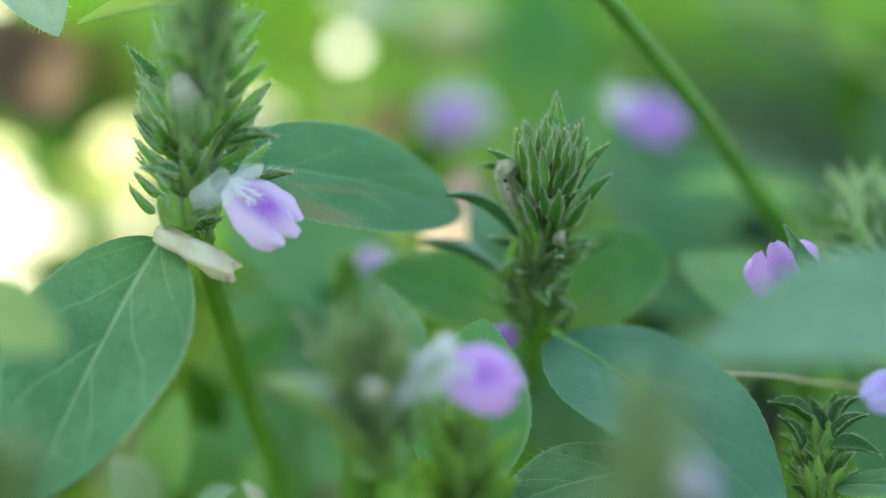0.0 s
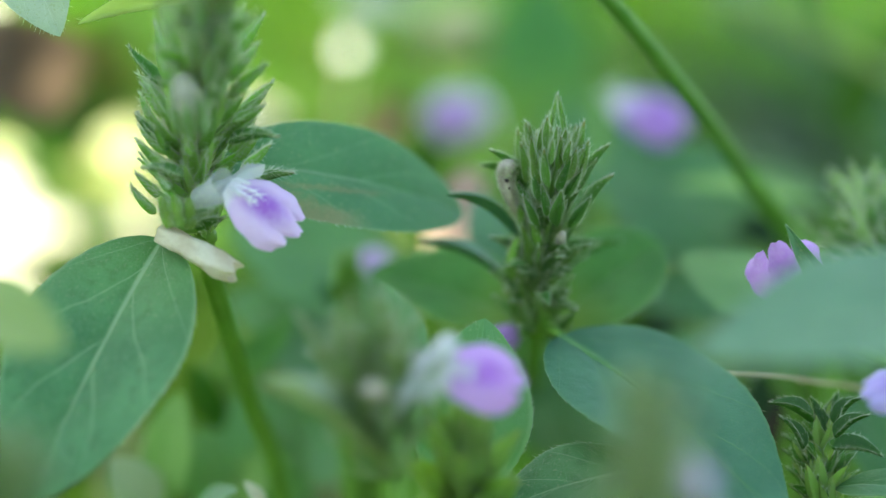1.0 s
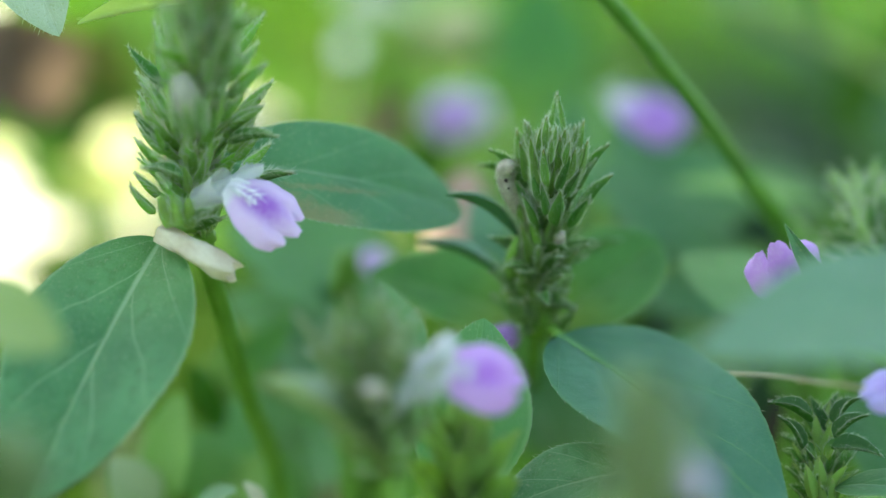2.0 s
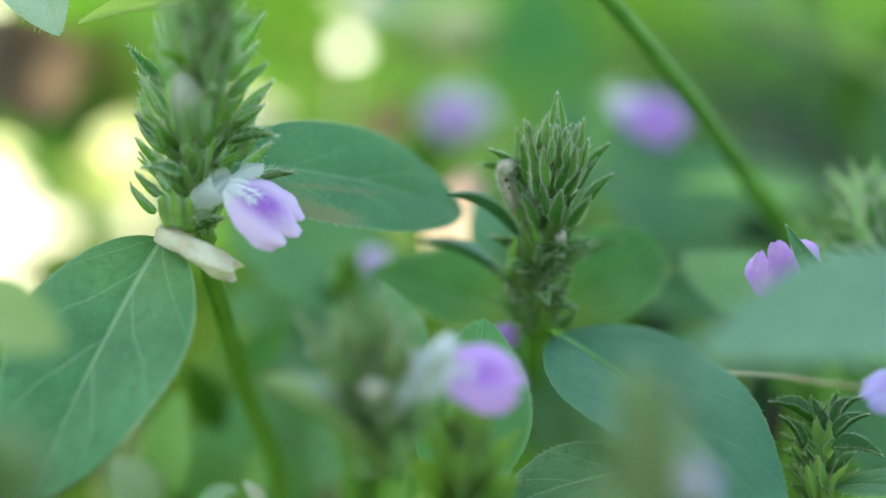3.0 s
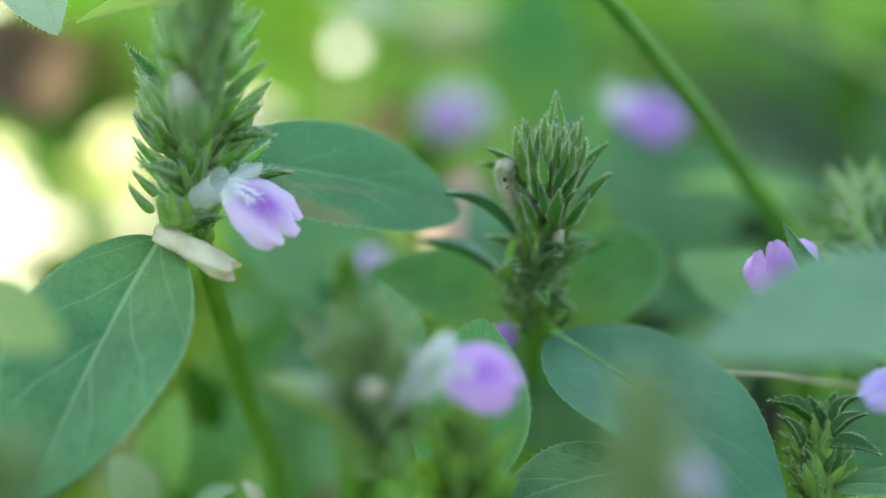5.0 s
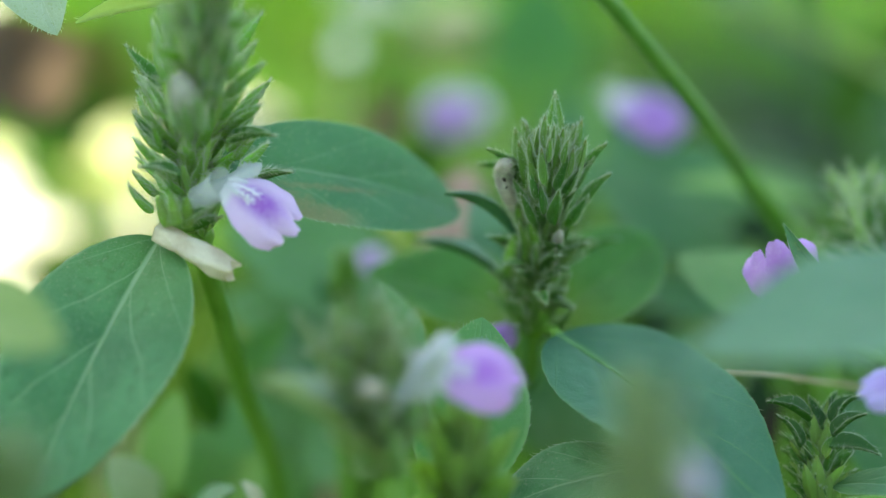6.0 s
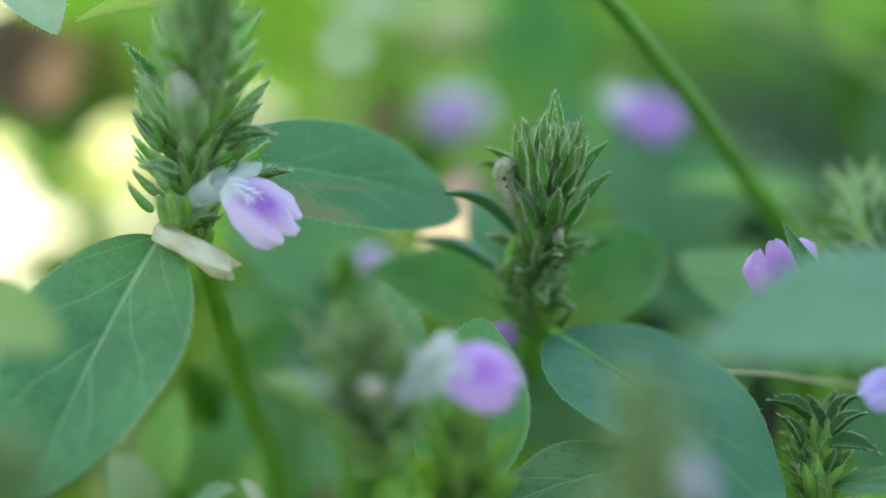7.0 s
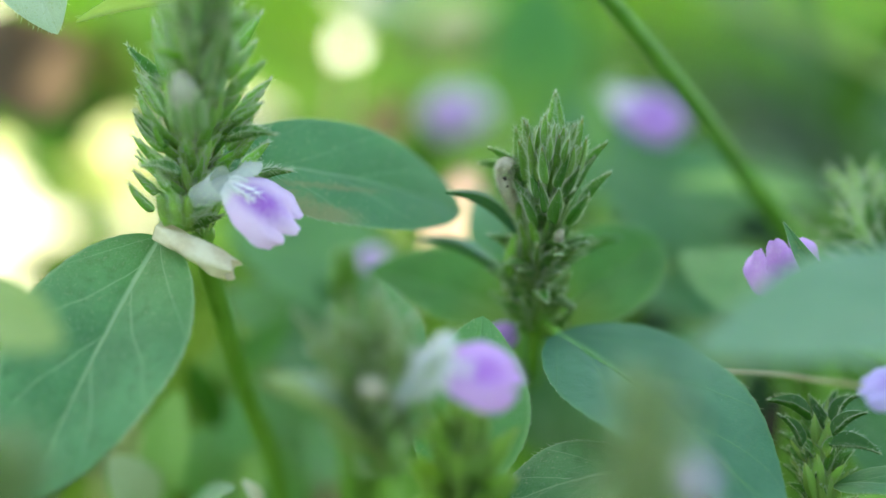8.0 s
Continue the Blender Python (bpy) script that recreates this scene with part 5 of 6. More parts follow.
def near_weeds():
    leafy_stem((0.04073, 0.06106, 0), [(0.04051, 0.05385, 0.15986), (0.03648, 0.05527, 0.19098)], [
        ((0.03648, 0.05527, 0.19098), (0.01759, 0.06279, 0.19907), (-0.10541, -0.73894, 0.66547), 0.01504, LEAF),
        ((0.03756, 0.05524, 0.18503), (0.0221, 0.05819, 0.18446), (-0.10783, -0.63101, 0.76824), 0.01046, LEAF)], "weed with broad blue-green leaves")
    leafy_stem((-0.00419, 0.05712, 0), [(-0.00414, 0.04803, 0.16139), (-0.00505, 0.04836, 0.18634)], [
        ((-0.00505, 0.04836, 0.18634), (-0.02427, 0.04575, 0.19456), (0, -0.74308, 0.6692), 0.0147, LEAF_SOFT),
        ((-0.00486, 0.04748, 0.18131), (-0.01996, 0.04507, 0.17921), (-0.10783, -0.63101, 0.76824), 0.01279, LEAF),
        ((-0.00474, 0.04734, 0.17479), (-0.01408, 0.03876, 0.16643), (-0.10783, -0.63101, 0.76824), 0.01151, LEAF_SOFT),
        ((-0.00489, 0.04893, 0.17805), (-0.02495, 0.05024, 0.18546), (0, -0.74379, 0.66841), 0.0120, LEAF_SOFT)], "weed with soft green leaves")
    leafy_stem((0.01361, 0.04432, 0), [(0.01357, 0.03614, 0.15158), (0.01256, 0.03747, 0.17062)], [
        ((0.01256, 0.03747, 0.17062), (0.00607, 0.04389, 0.18398), (-0.10541, -0.73894, 0.66547), 0.01068, LEAF),
        ((0.01287, 0.03703, 0.16816), (0.02932, 0.04955, 0.18154), (0.10783, -0.63101, 0.76824), 0.00948, LEAF),
        ((0.01274, 0.03714, 0.16877), (0.01618, 0.04356, 0.18212), (0.10541, -0.73894, 0.66547), 0.00943, LEAF),
        # The last leaf fills a shaded gap with dark colour.
        ((0.02078, 0.05545, 0.16892), (0.02714, 0.06402, 0.183), (0.10018, -0.73649, 0.66898), 0.0085, LEAF_GAP_SHADE)], "low weed with dark green leaves, one for a shaded gap")
    leafy_stem((0.00798, 0.03538, -0.00246), [(0.00743, 0.03164, 0.17211), (0.00605, 0.02991, 0.1911)], [
        ((0.00641, 0.02992, 0.19116), (0.00376, 0.0326, 0.20059), (-0.30109, -0.48731, 0.81968), 0.0046, LEAF_WAXY),
        ((0.00643, 0.03026, 0.18733), (0.00098, 0.03265, 0.18934), (-0.0995, -0.68026, 0.72618), 0.0050, LEAF)], "weed with narrow blue-green leaves")
    leafy_stem((-0.01152, 0.04794, 0.01117), [(-0.00988, 0.03074, 0.17853), (-0.01085, 0.02872, 0.1901), (-0.01106, 0.02803, 0.19194)], [
        ((-0.01106, 0.02799, 0.1917), (-0.01108, 0.02717, 0.19283), (0, -0.87936, 0.47616), 0.0010, LEAF_FRESH), ((-0.01073, 0.02851, 0.18891), (-0.0135, 0.02893, 0.19128), (-0.0995, -0.68026, 0.72618), 0.0028, LEAF)], "weed stem with a small green tip")
    leafy_stem((-0.0174, 0.07386, 0), [(-0.01683, 0.0612, 0.14398), (-0.01689, 0.05819, 0.16145)], [
        ((-0.01689, 0.05773, 0.15883), (-0.02768, 0.06269, 0.17544), (-0.10342, -0.78488, 0.61095), 0.00997, LEAF_SOFT),
        ((-0.01676, 0.05796, 0.16014), (-0.01163, 0.06315, 0.17807), (0.10342, -0.78488, 0.61095), 0.00997, LEAF_SOFT),
        ((-0.01653, 0.05544, 0.15739), (-0.02212, 0.04742, 0.1695), (0, -0.66053, 0.7508), 0.00789, LEAF_SOFT)], "low weed with upright green leaves")
    leafy_stem((0.01334, 0.11325, 0), [(0.01366, 0.11961, 0.15849), (0.01304, 0.13077, 0.19297)], [
        ((0.01304, 0.13077, 0.19297), (0.01395, 0.13886, 0.21585), (0.10483, -0.87451, 0.47354), 0.01571, LEAF_VIVID),
        ((0.01281, 0.10977, 0.18909), (0.0298, 0.11345, 0.19841), (0.20739, -0.72693, 0.65465), 0.01491, LEAF)], "tall weed with dark green leaves")
    leafy_stem((-0.00756, 0.10718, 0.00163), [(-0.00687, 0.09521, 0.16407), (-0.0068, 0.09581, 0.19052)], [
        ((-0.0068, 0.09581, 0.19052), (0.00116, 0.09892, 0.19665), (0.10089, -0.75691, 0.64568), 0.0085, LEAF_FAR),
        ((-0.0068, 0.09566, 0.18967), (-0.01042, 0.09679, 0.19608), (-0.10089, -0.75691, 0.64568), 0.0070, BRACT_FADED),
        ((-0.00682, 0.09579, 0.18465), (-0.01334, 0.09667, 0.18965), (-0.0995, -0.68026, 0.72618), 0.0080, LEAF_FAR)], "weed with dull olive leaves")
    leafy_stem((-0.04552, 0.1359, 0), [(-0.04542, 0.13271, 0.16371), (-0.04556, 0.13727, 0.19529), (-0.04601, 0.13986, 0.21576)], [
        ((-0.04556, 0.13671, 0.19215), (-0.0553, 0.13186, 0.19916), (0.48337, -0.84006, 0.24629), 0.00868, LEAF_FAR),
        ((-0.04564, 0.13706, 0.19411), (-0.04861, 0.13577, 0.20979), (-0.20051, -0.86599, 0.4581), 0.0100, LEAF_OLIVE),
        ((-0.04564, 0.13641, 0.19042), (-0.06129, 0.12947, 0.19709), (-0.10066, -0.79371, 0.59992), 0.0078, LEAF_FAR)], "slender yellow-green weed in the sun")
    leafy_stem((-0.02962, 0.03447, 0), [(-0.02996, 0.02457, 0.15508), (-0.03038, 0.02474, 0.16754)], [
        ((-0.03038, 0.02474, 0.16754), (-0.0278, 0.02498, 0.18045), (-0.10102, -0.82516, 0.55579), 0.0056, LEAF_FRESH),
        ((-0.0305, 0.0227, 0.16746), (-0.0348, 0.01987, 0.17444), (-0.20739, -0.72693, 0.65465), 0.0058, LEAF_PALE),
        ((-0.01813, 0.01111, 0.17084), (-0.02013, 0.00872, 0.1746), (0, -0.68366, 0.7298), 0.0020, DRY_PALE),
        ((-0.02917, 0.01443, 0.16665), (-0.02075, 0.00759, 0.17395), (0, -0.37469, 0.92715), 0.00693, LEAF)], "low weed with yellow-green leaves")
    leafy_stem((0.05176, 0.08371, 0), [(0.05013, 0.07371, 0.16884), (0.04729, 0.07186, 0.19292)], [
        ((0.04729, 0.07186, 0.19292), (0.02596, 0.07829, 0.19481), (-0.10541, -0.37261, 0.92198), 0.0064, LEAF_SOFT),
        ((0.04892, 0.0736, 0.19125), (0.05817, 0.07231, 0.19546), (0.10018, -0.37674, 0.92089), 0.0060, LEAF_SOFT),
        ((0.0502, 0.09298, 0.19749), (0.05728, 0.10331, 0.21005), (0.10783, -0.50609, 0.85571), 0.00576, LEAF_FAR)], "weed with pale green leaves")

    leafy_stem((0.125, 0.20, 0), [(0.08117, 0.15379, 0.15078), (0.07398, 0.15229, 0.18832)], [
        ((0.07398, 0.15229, 0.18832), (0.03584, 0.15459, 0.21289), (-0.0995, -0.68026, 0.72618), 0.0062, LEAF_DULL),
        ((0.0748, 0.15143, 0.18344), (0.05192, 0.14347, 0.20743), (-0.30305, -0.70814, 0.63773), 0.0048, LEAF_DULL)], "tall weed with long dull leaves")
    leafy_stem((0.105, 0.155, 0), [(0.06645, 0.11961, 0.15849), (0.0626, 0.11899, 0.18377)], [
        ((0.0626, 0.11899, 0.18377), (0.05009, 0.12219, 0.21342), (-0.30421, -0.77841, 0.54913), 0.0040, LEAF_DULL),
        ((0.06337, 0.11873, 0.18226), (0.05734, 0.12113, 0.2074), (0.20823, -0.79922, 0.56381), 0.0030, LEAF)], "tall weed with narrow dull leaves")
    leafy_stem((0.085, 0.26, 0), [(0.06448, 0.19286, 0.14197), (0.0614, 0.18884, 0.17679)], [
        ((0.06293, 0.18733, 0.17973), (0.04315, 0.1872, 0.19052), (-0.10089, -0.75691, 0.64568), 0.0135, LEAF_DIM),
        ((0.0614, 0.18869, 0.17591), (0.07304, 0.19024, 0.18472), (0.10089, -0.75691, 0.64568), 0.0120, LEAF_DIM)], "weed with leaves coloured dim for the darkness behind")
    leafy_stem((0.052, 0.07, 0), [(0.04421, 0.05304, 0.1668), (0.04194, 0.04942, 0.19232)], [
        # Dark leaf put where only a shaded gap lies behind the flower.
        ((0.04194, 0.04942, 0.19232), (0.03273, 0.04965, 0.19364), (-0.10089, -0.75691, 0.64568), 0.0050, LEAF_GAP_SHADE),
        ((0.04194, 0.05023, 0.19692), (0.02596, 0.05052, 0.19855), (-0.0995, -0.44972, 0.88761), 0.0040, LEAF_FRESH)], "weed with a fresh leaf and a dark one for a shaded gap")
    leafy_stem((-0.028, 0.05, 0), [(-0.02427, 0.03807, 0.15099), (-0.02406, 0.03056, 0.166)], [
        ((-0.02406, 0.03056, 0.166), (-0.02636, 0.03011, 0.17492), (-0.10089, -0.75691, 0.64568), 0.0065, LEAF_SOFT),
        ((-0.02369, 0.03046, 0.1654), (-0.01916, 0.02968, 0.17252), (0.10089, -0.75691, 0.64568), 0.0055, LEAF_FRESH),
        ((-0.02401, 0.03303, 0.17423), (-0.0275, 0.03333, 0.18172), (-0.10089, -0.75691, 0.64568), 0.0034, LEAF_FAR),
        ((-0.02396, 0.03443, 0.17643), (-0.02357, 0.03387, 0.18474), (0.10089, -0.75691, 0.64568), 0.0030, LEAF_FRESH),
        ((-0.02383, 0.03465, 0.17765), (-0.0163, 0.03615, 0.18616), (0.10089, -0.75691, 0.64568), 0.0040, LEAF_TWO_TONE)], "low weed with small mixed green leaves")

near_weeds()


SUNNY = (Vector((-0.01252, 0.12094, 0.20635)), Vector((0.0019, 0.03605, 0.19713)))


def gap_leaves():
    # Two dark leaves added where only a shaded gap lies.
    leafy_stem((0.03418, 0.03938, 0.00004), [(0.03309, 0.03144, 0.15947), (0.03382, 0.0311, 0.16902)], [
        ((0.034, 0.0311, 0.16902), (0.03673, 0.03078, 0.17877), (0.10018, -0.73649, 0.66898), 0.0024, NEAR_BLACK), ((0.03408, 0.03304, 0.16853), (0.03464, 0.03513, 0.18038), (0.10018, -0.73649, 0.66898), 0.0048, LEAF_GAP_SHADE)],
        "weed with two dark leaves filling a shaded gap", name="dried_weed", category="dead weed", stem=NEAR_BLACK)


gap_leaves()


def dried_herb():
    ob = thing("dried_weed", (-0.01678, 0.10833, 0), "dried weed with dead leaves and a near-white scrap", "dead weed")
    part("stem", tube_mesh("stem", [(-0.01685, 0.10833, 0.00004), (-0.01385, 0.1043, 0.14653), (-0.00552, 0.05773, 0.18187), (0.00098, 0.035, 0.19115)], 0.0009, 0.0005, TWIG, 8, 8), ob)
    part("branch", tube_mesh("branch", [(-0.01385, 0.1043, 0.14653), (-0.01474, 0.11478, 0.18293), (-0.01267, 0.12078, 0.20545)], 0.0007, 0.0004, TWIG, 8, 8), ob)
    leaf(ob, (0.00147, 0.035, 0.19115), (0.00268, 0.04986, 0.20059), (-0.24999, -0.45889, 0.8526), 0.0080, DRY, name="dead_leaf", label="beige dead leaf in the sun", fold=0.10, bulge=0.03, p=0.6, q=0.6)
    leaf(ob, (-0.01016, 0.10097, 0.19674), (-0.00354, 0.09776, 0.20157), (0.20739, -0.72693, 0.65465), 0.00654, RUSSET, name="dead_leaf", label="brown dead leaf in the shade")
    leaf(ob, (-0.00344, 0.03534, 0.19308), (-0.0071, 0.03506, 0.19723), (-0.24999, -0.45889, 0.8526), 0.0018, YELLOWING, name="dead_leaf", label="yellowed curled leaf", fold=0.4, bulge=0.12)
    part("leaf_stalk", tube_mesh("leaf_stalk", [(-0.00344, 0.03534, 0.19308), (-0.00308, 0.04269, 0.1887), (-0.00552, 0.05773, 0.18187)], 0.0003, 0.0004, TWIG, 6, 5), ob)
    part("twig", tube_mesh("twig", [(-0.01455, 0.11353, 0.1816), (-0.01216, 0.10595, 0.19043), (-0.01016, 0.10097, 0.19674)], 0.0005, 0.0003, TWIG, 7, 6), ob)
    # Scrap added in place of an out-of-focus glint of sun.
    leaf(ob, (-0.0142, 0.12085, 0.20583), (-0.01084, 0.12091, 0.2062), (-0.29814, -0.4578, 0.83758), 0.00489, GLINT, name="dead_leaf", label="near-white scrap standing in for a sun glint", nu=10, nv=6, q=0.5)


dried_herb()


def straw():
    # Near-white and straw leaves added to burn out as bright sunlit blurs.
    sunward = (-0.29814, -0.4578, 0.83758)
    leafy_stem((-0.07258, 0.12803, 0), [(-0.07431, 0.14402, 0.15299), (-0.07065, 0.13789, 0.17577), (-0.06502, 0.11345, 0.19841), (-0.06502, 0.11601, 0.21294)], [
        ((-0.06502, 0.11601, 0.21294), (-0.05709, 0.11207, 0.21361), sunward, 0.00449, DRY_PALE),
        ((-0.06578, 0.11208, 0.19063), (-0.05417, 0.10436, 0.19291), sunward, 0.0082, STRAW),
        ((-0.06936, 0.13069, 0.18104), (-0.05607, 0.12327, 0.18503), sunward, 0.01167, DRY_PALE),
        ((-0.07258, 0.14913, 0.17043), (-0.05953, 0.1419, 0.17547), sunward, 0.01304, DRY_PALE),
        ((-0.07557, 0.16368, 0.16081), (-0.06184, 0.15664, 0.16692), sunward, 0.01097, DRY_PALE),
        ((-0.07225, 0.14788, 0.17484), (-0.05073, 0.13636, 0.17864), sunward, 0.00646, DRY_PALE)], "near-white dry weed added for bright sunlit blurs", name="dried_weed", category="dead weed", stem=TWIG)
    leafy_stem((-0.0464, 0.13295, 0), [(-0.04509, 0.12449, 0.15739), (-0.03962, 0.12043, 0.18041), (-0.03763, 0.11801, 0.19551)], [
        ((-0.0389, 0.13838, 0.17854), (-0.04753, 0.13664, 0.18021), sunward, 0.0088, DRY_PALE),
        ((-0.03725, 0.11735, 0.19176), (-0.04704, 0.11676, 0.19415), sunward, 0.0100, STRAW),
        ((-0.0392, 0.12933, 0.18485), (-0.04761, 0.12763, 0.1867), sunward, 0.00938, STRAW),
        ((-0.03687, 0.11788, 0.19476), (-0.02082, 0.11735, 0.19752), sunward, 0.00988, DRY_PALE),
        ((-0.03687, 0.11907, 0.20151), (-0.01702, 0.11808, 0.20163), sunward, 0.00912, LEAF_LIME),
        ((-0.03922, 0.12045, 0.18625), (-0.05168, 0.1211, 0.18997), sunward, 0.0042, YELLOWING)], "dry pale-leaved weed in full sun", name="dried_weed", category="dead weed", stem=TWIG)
    leafy_stem((-0.00362, 0.14772, 0), [(-0.0036, 0.14349, 0.16149), (-0.00399, 0.14648, 0.18997), (-0.00397, 0.14859, 0.21341)], [
        ((-0.00397, 0.14788, 0.20942), (-0.01559, 0.14417, 0.21139), sunward, 0.00727, DRY_PALE),
        ((-0.00397, 0.14746, 0.20702), (0.00691, 0.14382, 0.20941), sunward, 0.00727, STRAW),
        ((-0.00389, 0.14676, 0.20303), (0.00932, 0.14294, 0.20442), sunward, 0.00727, DRY),
        ((-0.00389, 0.14647, 0.20143), (-0.01157, 0.14152, 0.19635), sunward, 0.00727, LEAF_LIME)], "weed with small sunlit pale leaves")
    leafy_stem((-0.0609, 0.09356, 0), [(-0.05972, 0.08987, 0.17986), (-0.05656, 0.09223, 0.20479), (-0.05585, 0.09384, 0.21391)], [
        ((-0.05799, 0.09192, 0.20303), (-0.04611, 0.09534, 0.21089), (0.11111, -0.79821, 0.59205), 0.0171, RUSSET)], "withered weed with a russet leaf", name="dried_weed", category="dead weed", stem=NEAR_BLACK)


straw()


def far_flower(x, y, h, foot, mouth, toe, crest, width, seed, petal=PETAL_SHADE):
    pl = thing("herb", (x, y, 0.0), "green herb with a lilac flower behind others", "flowering herb", "flowering herbs")
    f = Vector(foot)
    part("stem", tube_mesh("stem", [(x, y, 0), (x, y, h), f], 0.0013, 0.001, STEM, 8, 6), pl)
    flower(pl, foot, mouth, toe, (0.20261, -0.80758, 0.55387), width, crest, petal, seed, hood=0.07, tube=0.0004)


far_flower(-0.004, 0.085, 0.12, (0.00687, 0.0931, 0.1982), (0.00613, 0.0918, 0.20233), (-0.00241, 0.08957, 0.20119), (0.00328, 0.09236, 0.20549), 0.00677, 3, PETAL_FADED)
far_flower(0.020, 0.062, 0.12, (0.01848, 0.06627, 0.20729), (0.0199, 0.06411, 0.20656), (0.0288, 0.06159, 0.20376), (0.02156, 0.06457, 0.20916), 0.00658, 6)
far_flower(-0.010, 0.045, 0.12, (-0.00465, 0.04296, 0.19026), (-0.00589, 0.04219, 0.19167), (-0.00931, 0.04113, 0.19141), (-0.00777, 0.04252, 0.19352), 0.00300, 7, PETAL)
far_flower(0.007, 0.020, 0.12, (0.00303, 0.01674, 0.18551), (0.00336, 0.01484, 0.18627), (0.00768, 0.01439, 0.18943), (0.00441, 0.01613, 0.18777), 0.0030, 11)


def canopy():
    """An unseen shrub added overhead to shade the flowers; sunlight reaches only the weeds behind."""
    ob = thing("shrub", (-0.62, 0.95, -0.01), "unseen leafy shrub added overhead to shade the flowers", "shrub")
    part("trunk", tube_mesh("trunk", [(-0.62, 0.95, -0.01), (-0.62, 0.90, 0.35), (-0.58, 0.62, 0.82), (-0.32, 0.18, 0.95), (0.1, 0.0, 0.98)], 0.02, 0.005, BARK, 12, 10), ob)
    part("limb", tube_mesh("limb", [(-0.61, 0.78, 0.60), (-0.25, 0.78, 0.88), (0.15, 0.75, 0.95)], 0.009, 0.003, BARK, 10, 8), ob)
    part("limb", tube_mesh("limb", [(-0.62, 0.86, 0.50), (-0.15, 1.20, 0.85), (0.32, 1.45, 0.98)], 0.009, 0.003, BARK, 10, 8), ob)
    part("limb", tube_mesh("limb", [(-0.58, 0.62, 0.82), (-0.62, 0.45, 1.00), (-0.50, 0.30, 1.12)], 0.008, 0.003, BARK, 10, 8), ob)
    part("limb", tube_mesh("limb", [(-0.32, 0.18, 0.95), (0.05, 0.28, 1.02), (0.30, 0.42, 1.06)], 0.007, 0.003, BARK, 10, 8), ob)
    rnd = random.Random(5)
    verts, faces, uvs = [], [], []
    clumps = [(rnd.uniform(0.30, 0.62), rnd.uniform(-0.15, 1.30), rnd.uniform(0.07, 0.16)) for k in range(22)]
    clumps += [(rnd.uniform(-0.62, -0.34), rnd.uniform(-0.10, 0.90), rnd.uniform(0.06, 0.13)) for k in range(14)]
    clumps += [(rnd.uniform(0.10, 0.45), rnd.uniform(1.15, 1.40), rnd.uniform(0.07, 0.14)) for k in range(8)]
    for x, y, size in clumps:
        middle = Vector((x, y, 0.2)) + TO_SUN * rnd.uniform(0.62, 1.0) / TO_SUN.z
        for k in range(int(700 * size)):
            p = middle + Vector((rnd.gauss(0, 0.5), rnd.gauss(0, 0.5), rnd.gauss(0, 0.35))) * size
            s = rnd.uniform(0.026, 0.046)
            m = aim(p, p + Vector((rnd.uniform(-1, 1), rnd.uniform(-1, 1), rnd.uniform(-0.6, 0.3))), Vector((rnd.uniform(-0.5, 0.5), rnd.uniform(-0.5, 0.5), 1)))
            n = len(verts)
            for u in range(7):
                for v in (-1, 0, 1):
                    f = u / 6
                    verts.append(m @ Vector((v * 0.28 * s * math.sin(math.pi * f ** 0.8) ** 0.8, s * (f - 0.5), s * (0.1 * abs(v) + 0.3 * f * (1 - f)))))
                    uvs.append((f, v))
            faces += [(n + u * 3 + v, n + u * 3 + v + 1, n + u * 3 + v + 4, n + u * 3 + v + 3) for u in range(6) for v in range(2)]
    rnd = random.Random(5)
    made = 0
    while made < 6400:
        x, y = rnd.uniform(-0.14, 0.34), rnd.uniform(-0.12, 1.20)
        s = rnd.uniform(0.026, 0.046)
        if made >= 4600:
            q = SUNNY[1]
            q = q + TO_SUN * (0.2 - q.z) / TO_SUN.z
            x, y, s = q.x + rnd.uniform(-0.06, 0.06), q.y + rnd.uniform(-0.06, 0.06), rnd.uniform(0.012, 0.022)
        if x > 0.10 and y > 0.4 and rnd.random() < 0.05:
            continue
        if x < (0.02 if y < 0.11 else 0.037) + 0.012 * math.sin(y * 40) and y > (0.050 if x < -0.03 else 0.095) + 0.008 * math.sin(x * 90):
            continue
        rim = min(x + 0.14, 0.34 - x, y + 0.12, 1.20 - y)
        if rim < 0.06 + 0.09 * noise.noise((x * 12, y * 12, 2)) and (x > 0.16 or y > 0.5 or y < -0.06):
            continue
        p = Vector((x, y, 0.2)) + TO_SUN * (0.58 + rnd.uniform(0, 0.08 + 1.1 * max(0.0, rim))) / TO_SUN.z
        m = aim(p, p + Vector((rnd.uniform(-1, 1), rnd.uniform(-1, 1), rnd.uniform(-0.4, 0.2))), Vector((rnd.uniform(-0.4, 0.4), rnd.uniform(-0.4, 0.4), 1)))
        one = []
        for u in range(7):
            for v in (-1, 0, 1):
                f = u / 6
                one.append(m @ Vector((v * 0.28 * s * math.sin(math.pi * f ** 0.8) ** 0.8, s * (f - 0.5), s * (0.1 * abs(v) + 0.3 * f * (1 - f)))))
        # Leaves are left out where sun must reach the two spots.
        if any((c - q).cross(TO_SUN).length < 0.0075 for c in one for q in SUNNY):
            continue
        k = len(verts)
        verts += one
        uvs += [(u / 6, v) for u in range(7) for v in (-1, 0, 1)]
        for u in range(6):
            for v in range(2):
                a = k + u * 3 + v
                faces.append((a, a + 1, a + 4, a + 3))
        made += 1
    crown = part("crown", mesh_of("crown", verts, faces, uvs, [LEAF]), ob)
    tagged(crown, kind="stuff")


canopy()


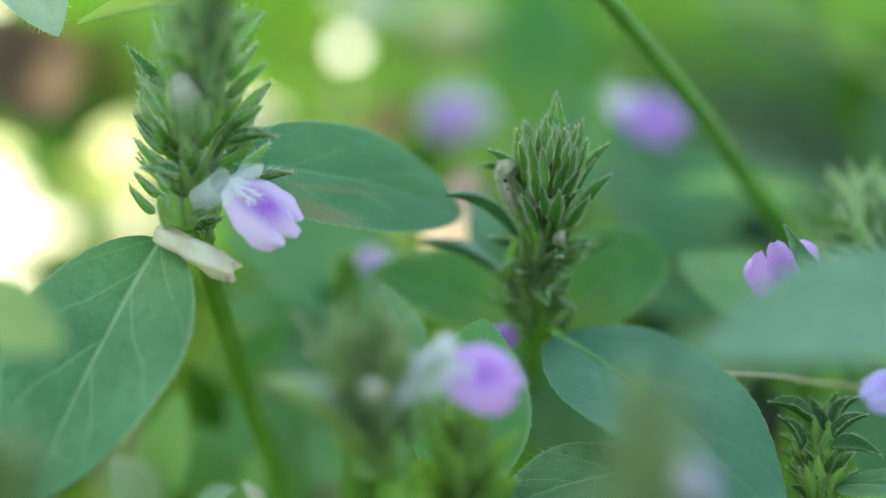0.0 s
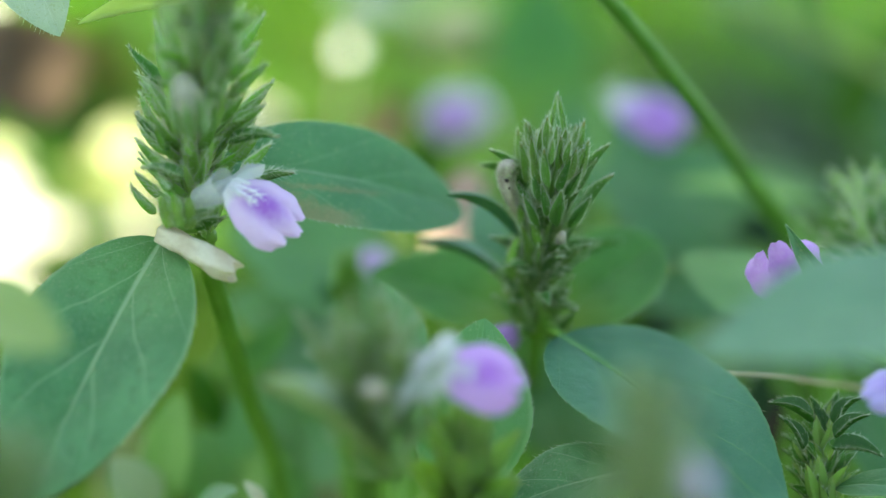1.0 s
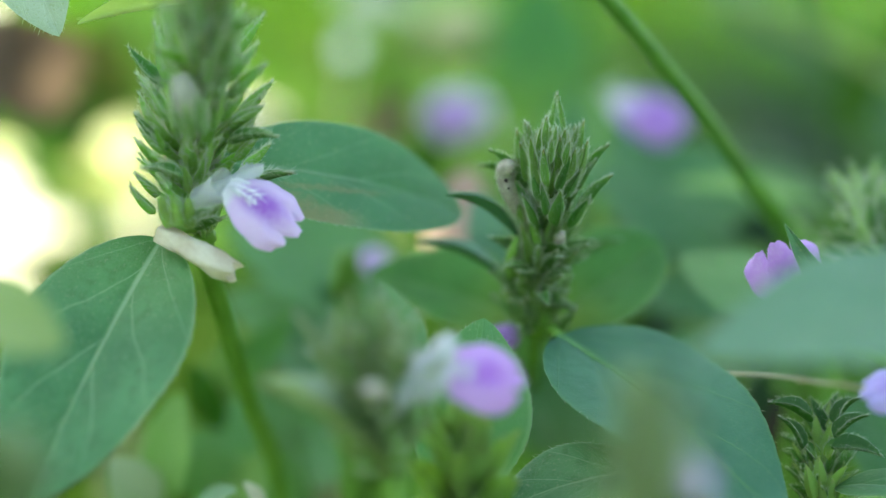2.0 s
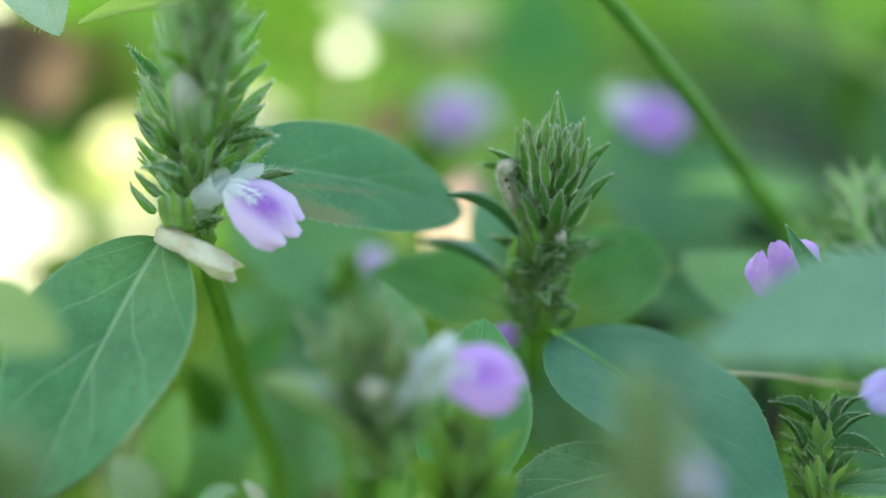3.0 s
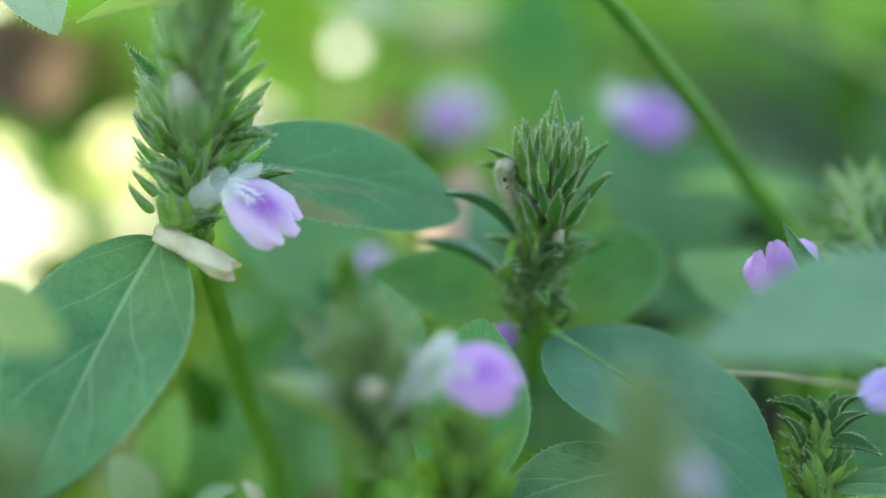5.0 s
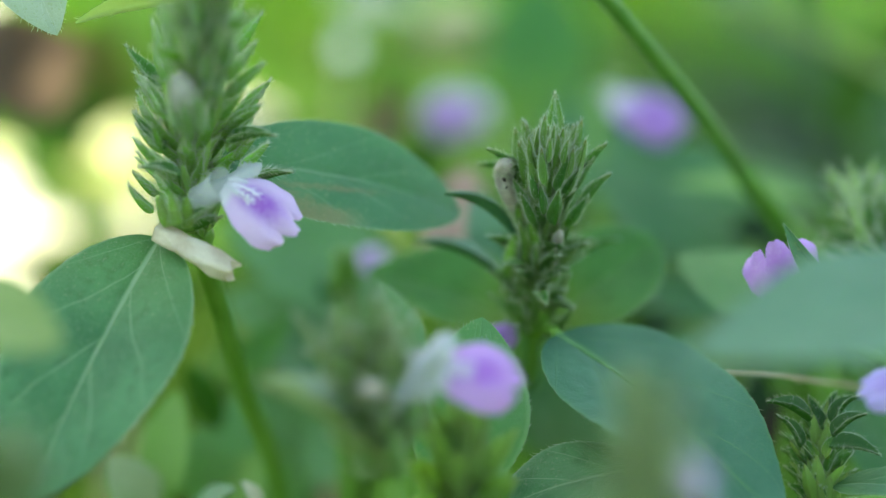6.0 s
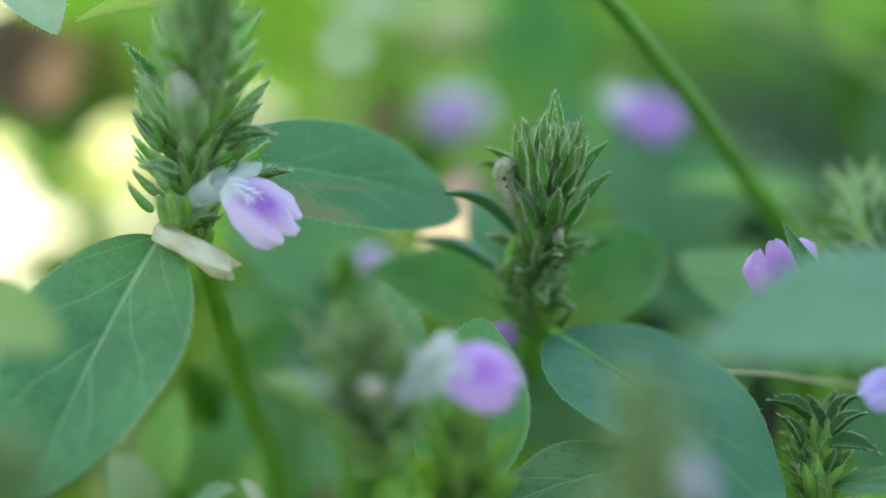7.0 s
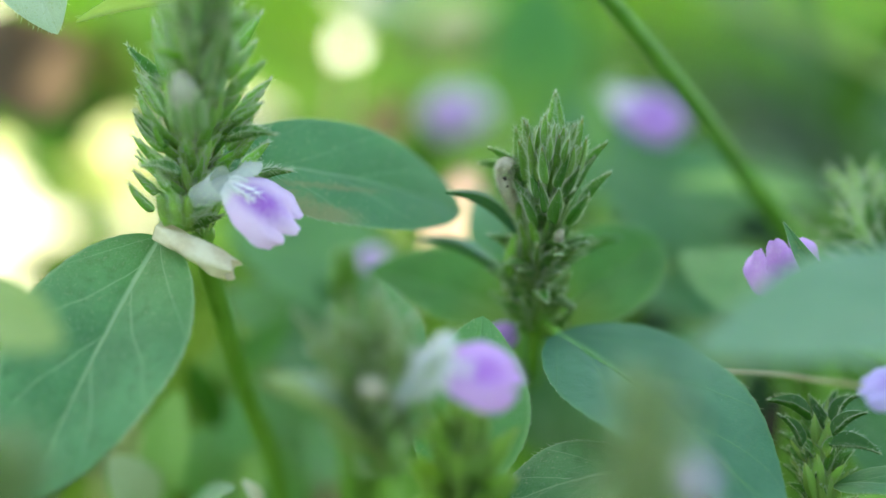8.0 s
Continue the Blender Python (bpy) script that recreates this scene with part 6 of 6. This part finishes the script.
def sprig(spot, seed):
    """An unseen twig added under the shrub; where it swings, its leaves shade a small spot below. Its origin is its
    pivot.
    """
    hang = Vector(spot) + TO_SUN * 0.35
    pivot = hang + Vector((0, 0, 0.38))
    ob = thing("hanging_twig", pivot, "unseen leafy twig added to sway and shade a spot", "twig", "swaying twigs")
    part("stem", tube_mesh("stem", [pivot, pivot.lerp(hang, 0.5) + Vector((0.006, 0.004, 0)), hang + Vector((0, 0, 0.03))], 0.0012, 0.0006, BARK, 7, 6), ob)
    a = TO_SUN.cross(Vector((1, 0, 0))).normalized()
    leaf(ob, hang - a * 0.045 * (1 if a.z < 0 else -1), hang + a * 0.045 * (1 if a.z < 0 else -1), TO_SUN, 0.040, LEAF, fold=0.05, bulge=0.03, q=0.5)
    return ob, pivot


TWIGS = [sprig(spot, k) for k, spot in enumerate(SUNNY)]

# seconds and how much sun reaches the near-white scrap and the dead leaf
SUN_ON_SCRAP = [(0, .8), (.3, .3), (.6, .4), (.9, .9), (1.0, .5), (1.2, .2), (1.5, 0), (1.8, 0), (2.3, .5), (2.8, 1), (3.1, 1), (3.5, .9), (3.8, .7), (4, .9),
                (4.2, .5), (4.4, .9), (4.7, .85), (5.2, .4), (5.8, .15), (6, 0), (6.2, 0), (6.3, .6), (6.4, 1), (6.5, 0), (6.7, 0), (6.8, .4), (6.9, 0),
                (7.4, 0), (7.5, .3), (7.7, 1), (8, 1)]
SUN_ON_DEAD_LEAF = [(0, .5), (.3, .3), (.6, .2), (.9, .6), (1, .3), (1.2, .1), (1.5, .1), (1.8, .1), (2.3, .5), (2.8, .9), (3.1, .6), (3.5, .12), (3.8, .10), (4, .2),
                    (4.2, .3), (4.5, .8), (4.7, .3), (5.2, .2), (5.8, .1), (6, 0), (6.2, .1), (6.3, 1), (6.4, 1), (6.5, .4), (6.6, .1), (6.7, .2), (6.8, .8),
                    (6.9, .4), (7, .6), (7.2, .1), (7.4, .2), (7.5, .8), (7.7, .9), (8, .9)]


def motions():
    for (ob, pivot), rows, shut, edge, clear in zip(TWIGS, (SUN_ON_SCRAP, SUN_ON_DEAD_LEAF), (0.015, 0.015), (0.0187, 0.0175), (0.0235, 0.0255)):
        swing = [(t, edge + (clear - edge) * s if s > 0.05 else shut) for t, s in rows]
        walk(ob, [(t, Matrix.Translation(pivot) @ pose(0, 0, 0, 0, -math.degrees(math.atan(d / 0.38)), 0)) for t, d in swing])


motions()
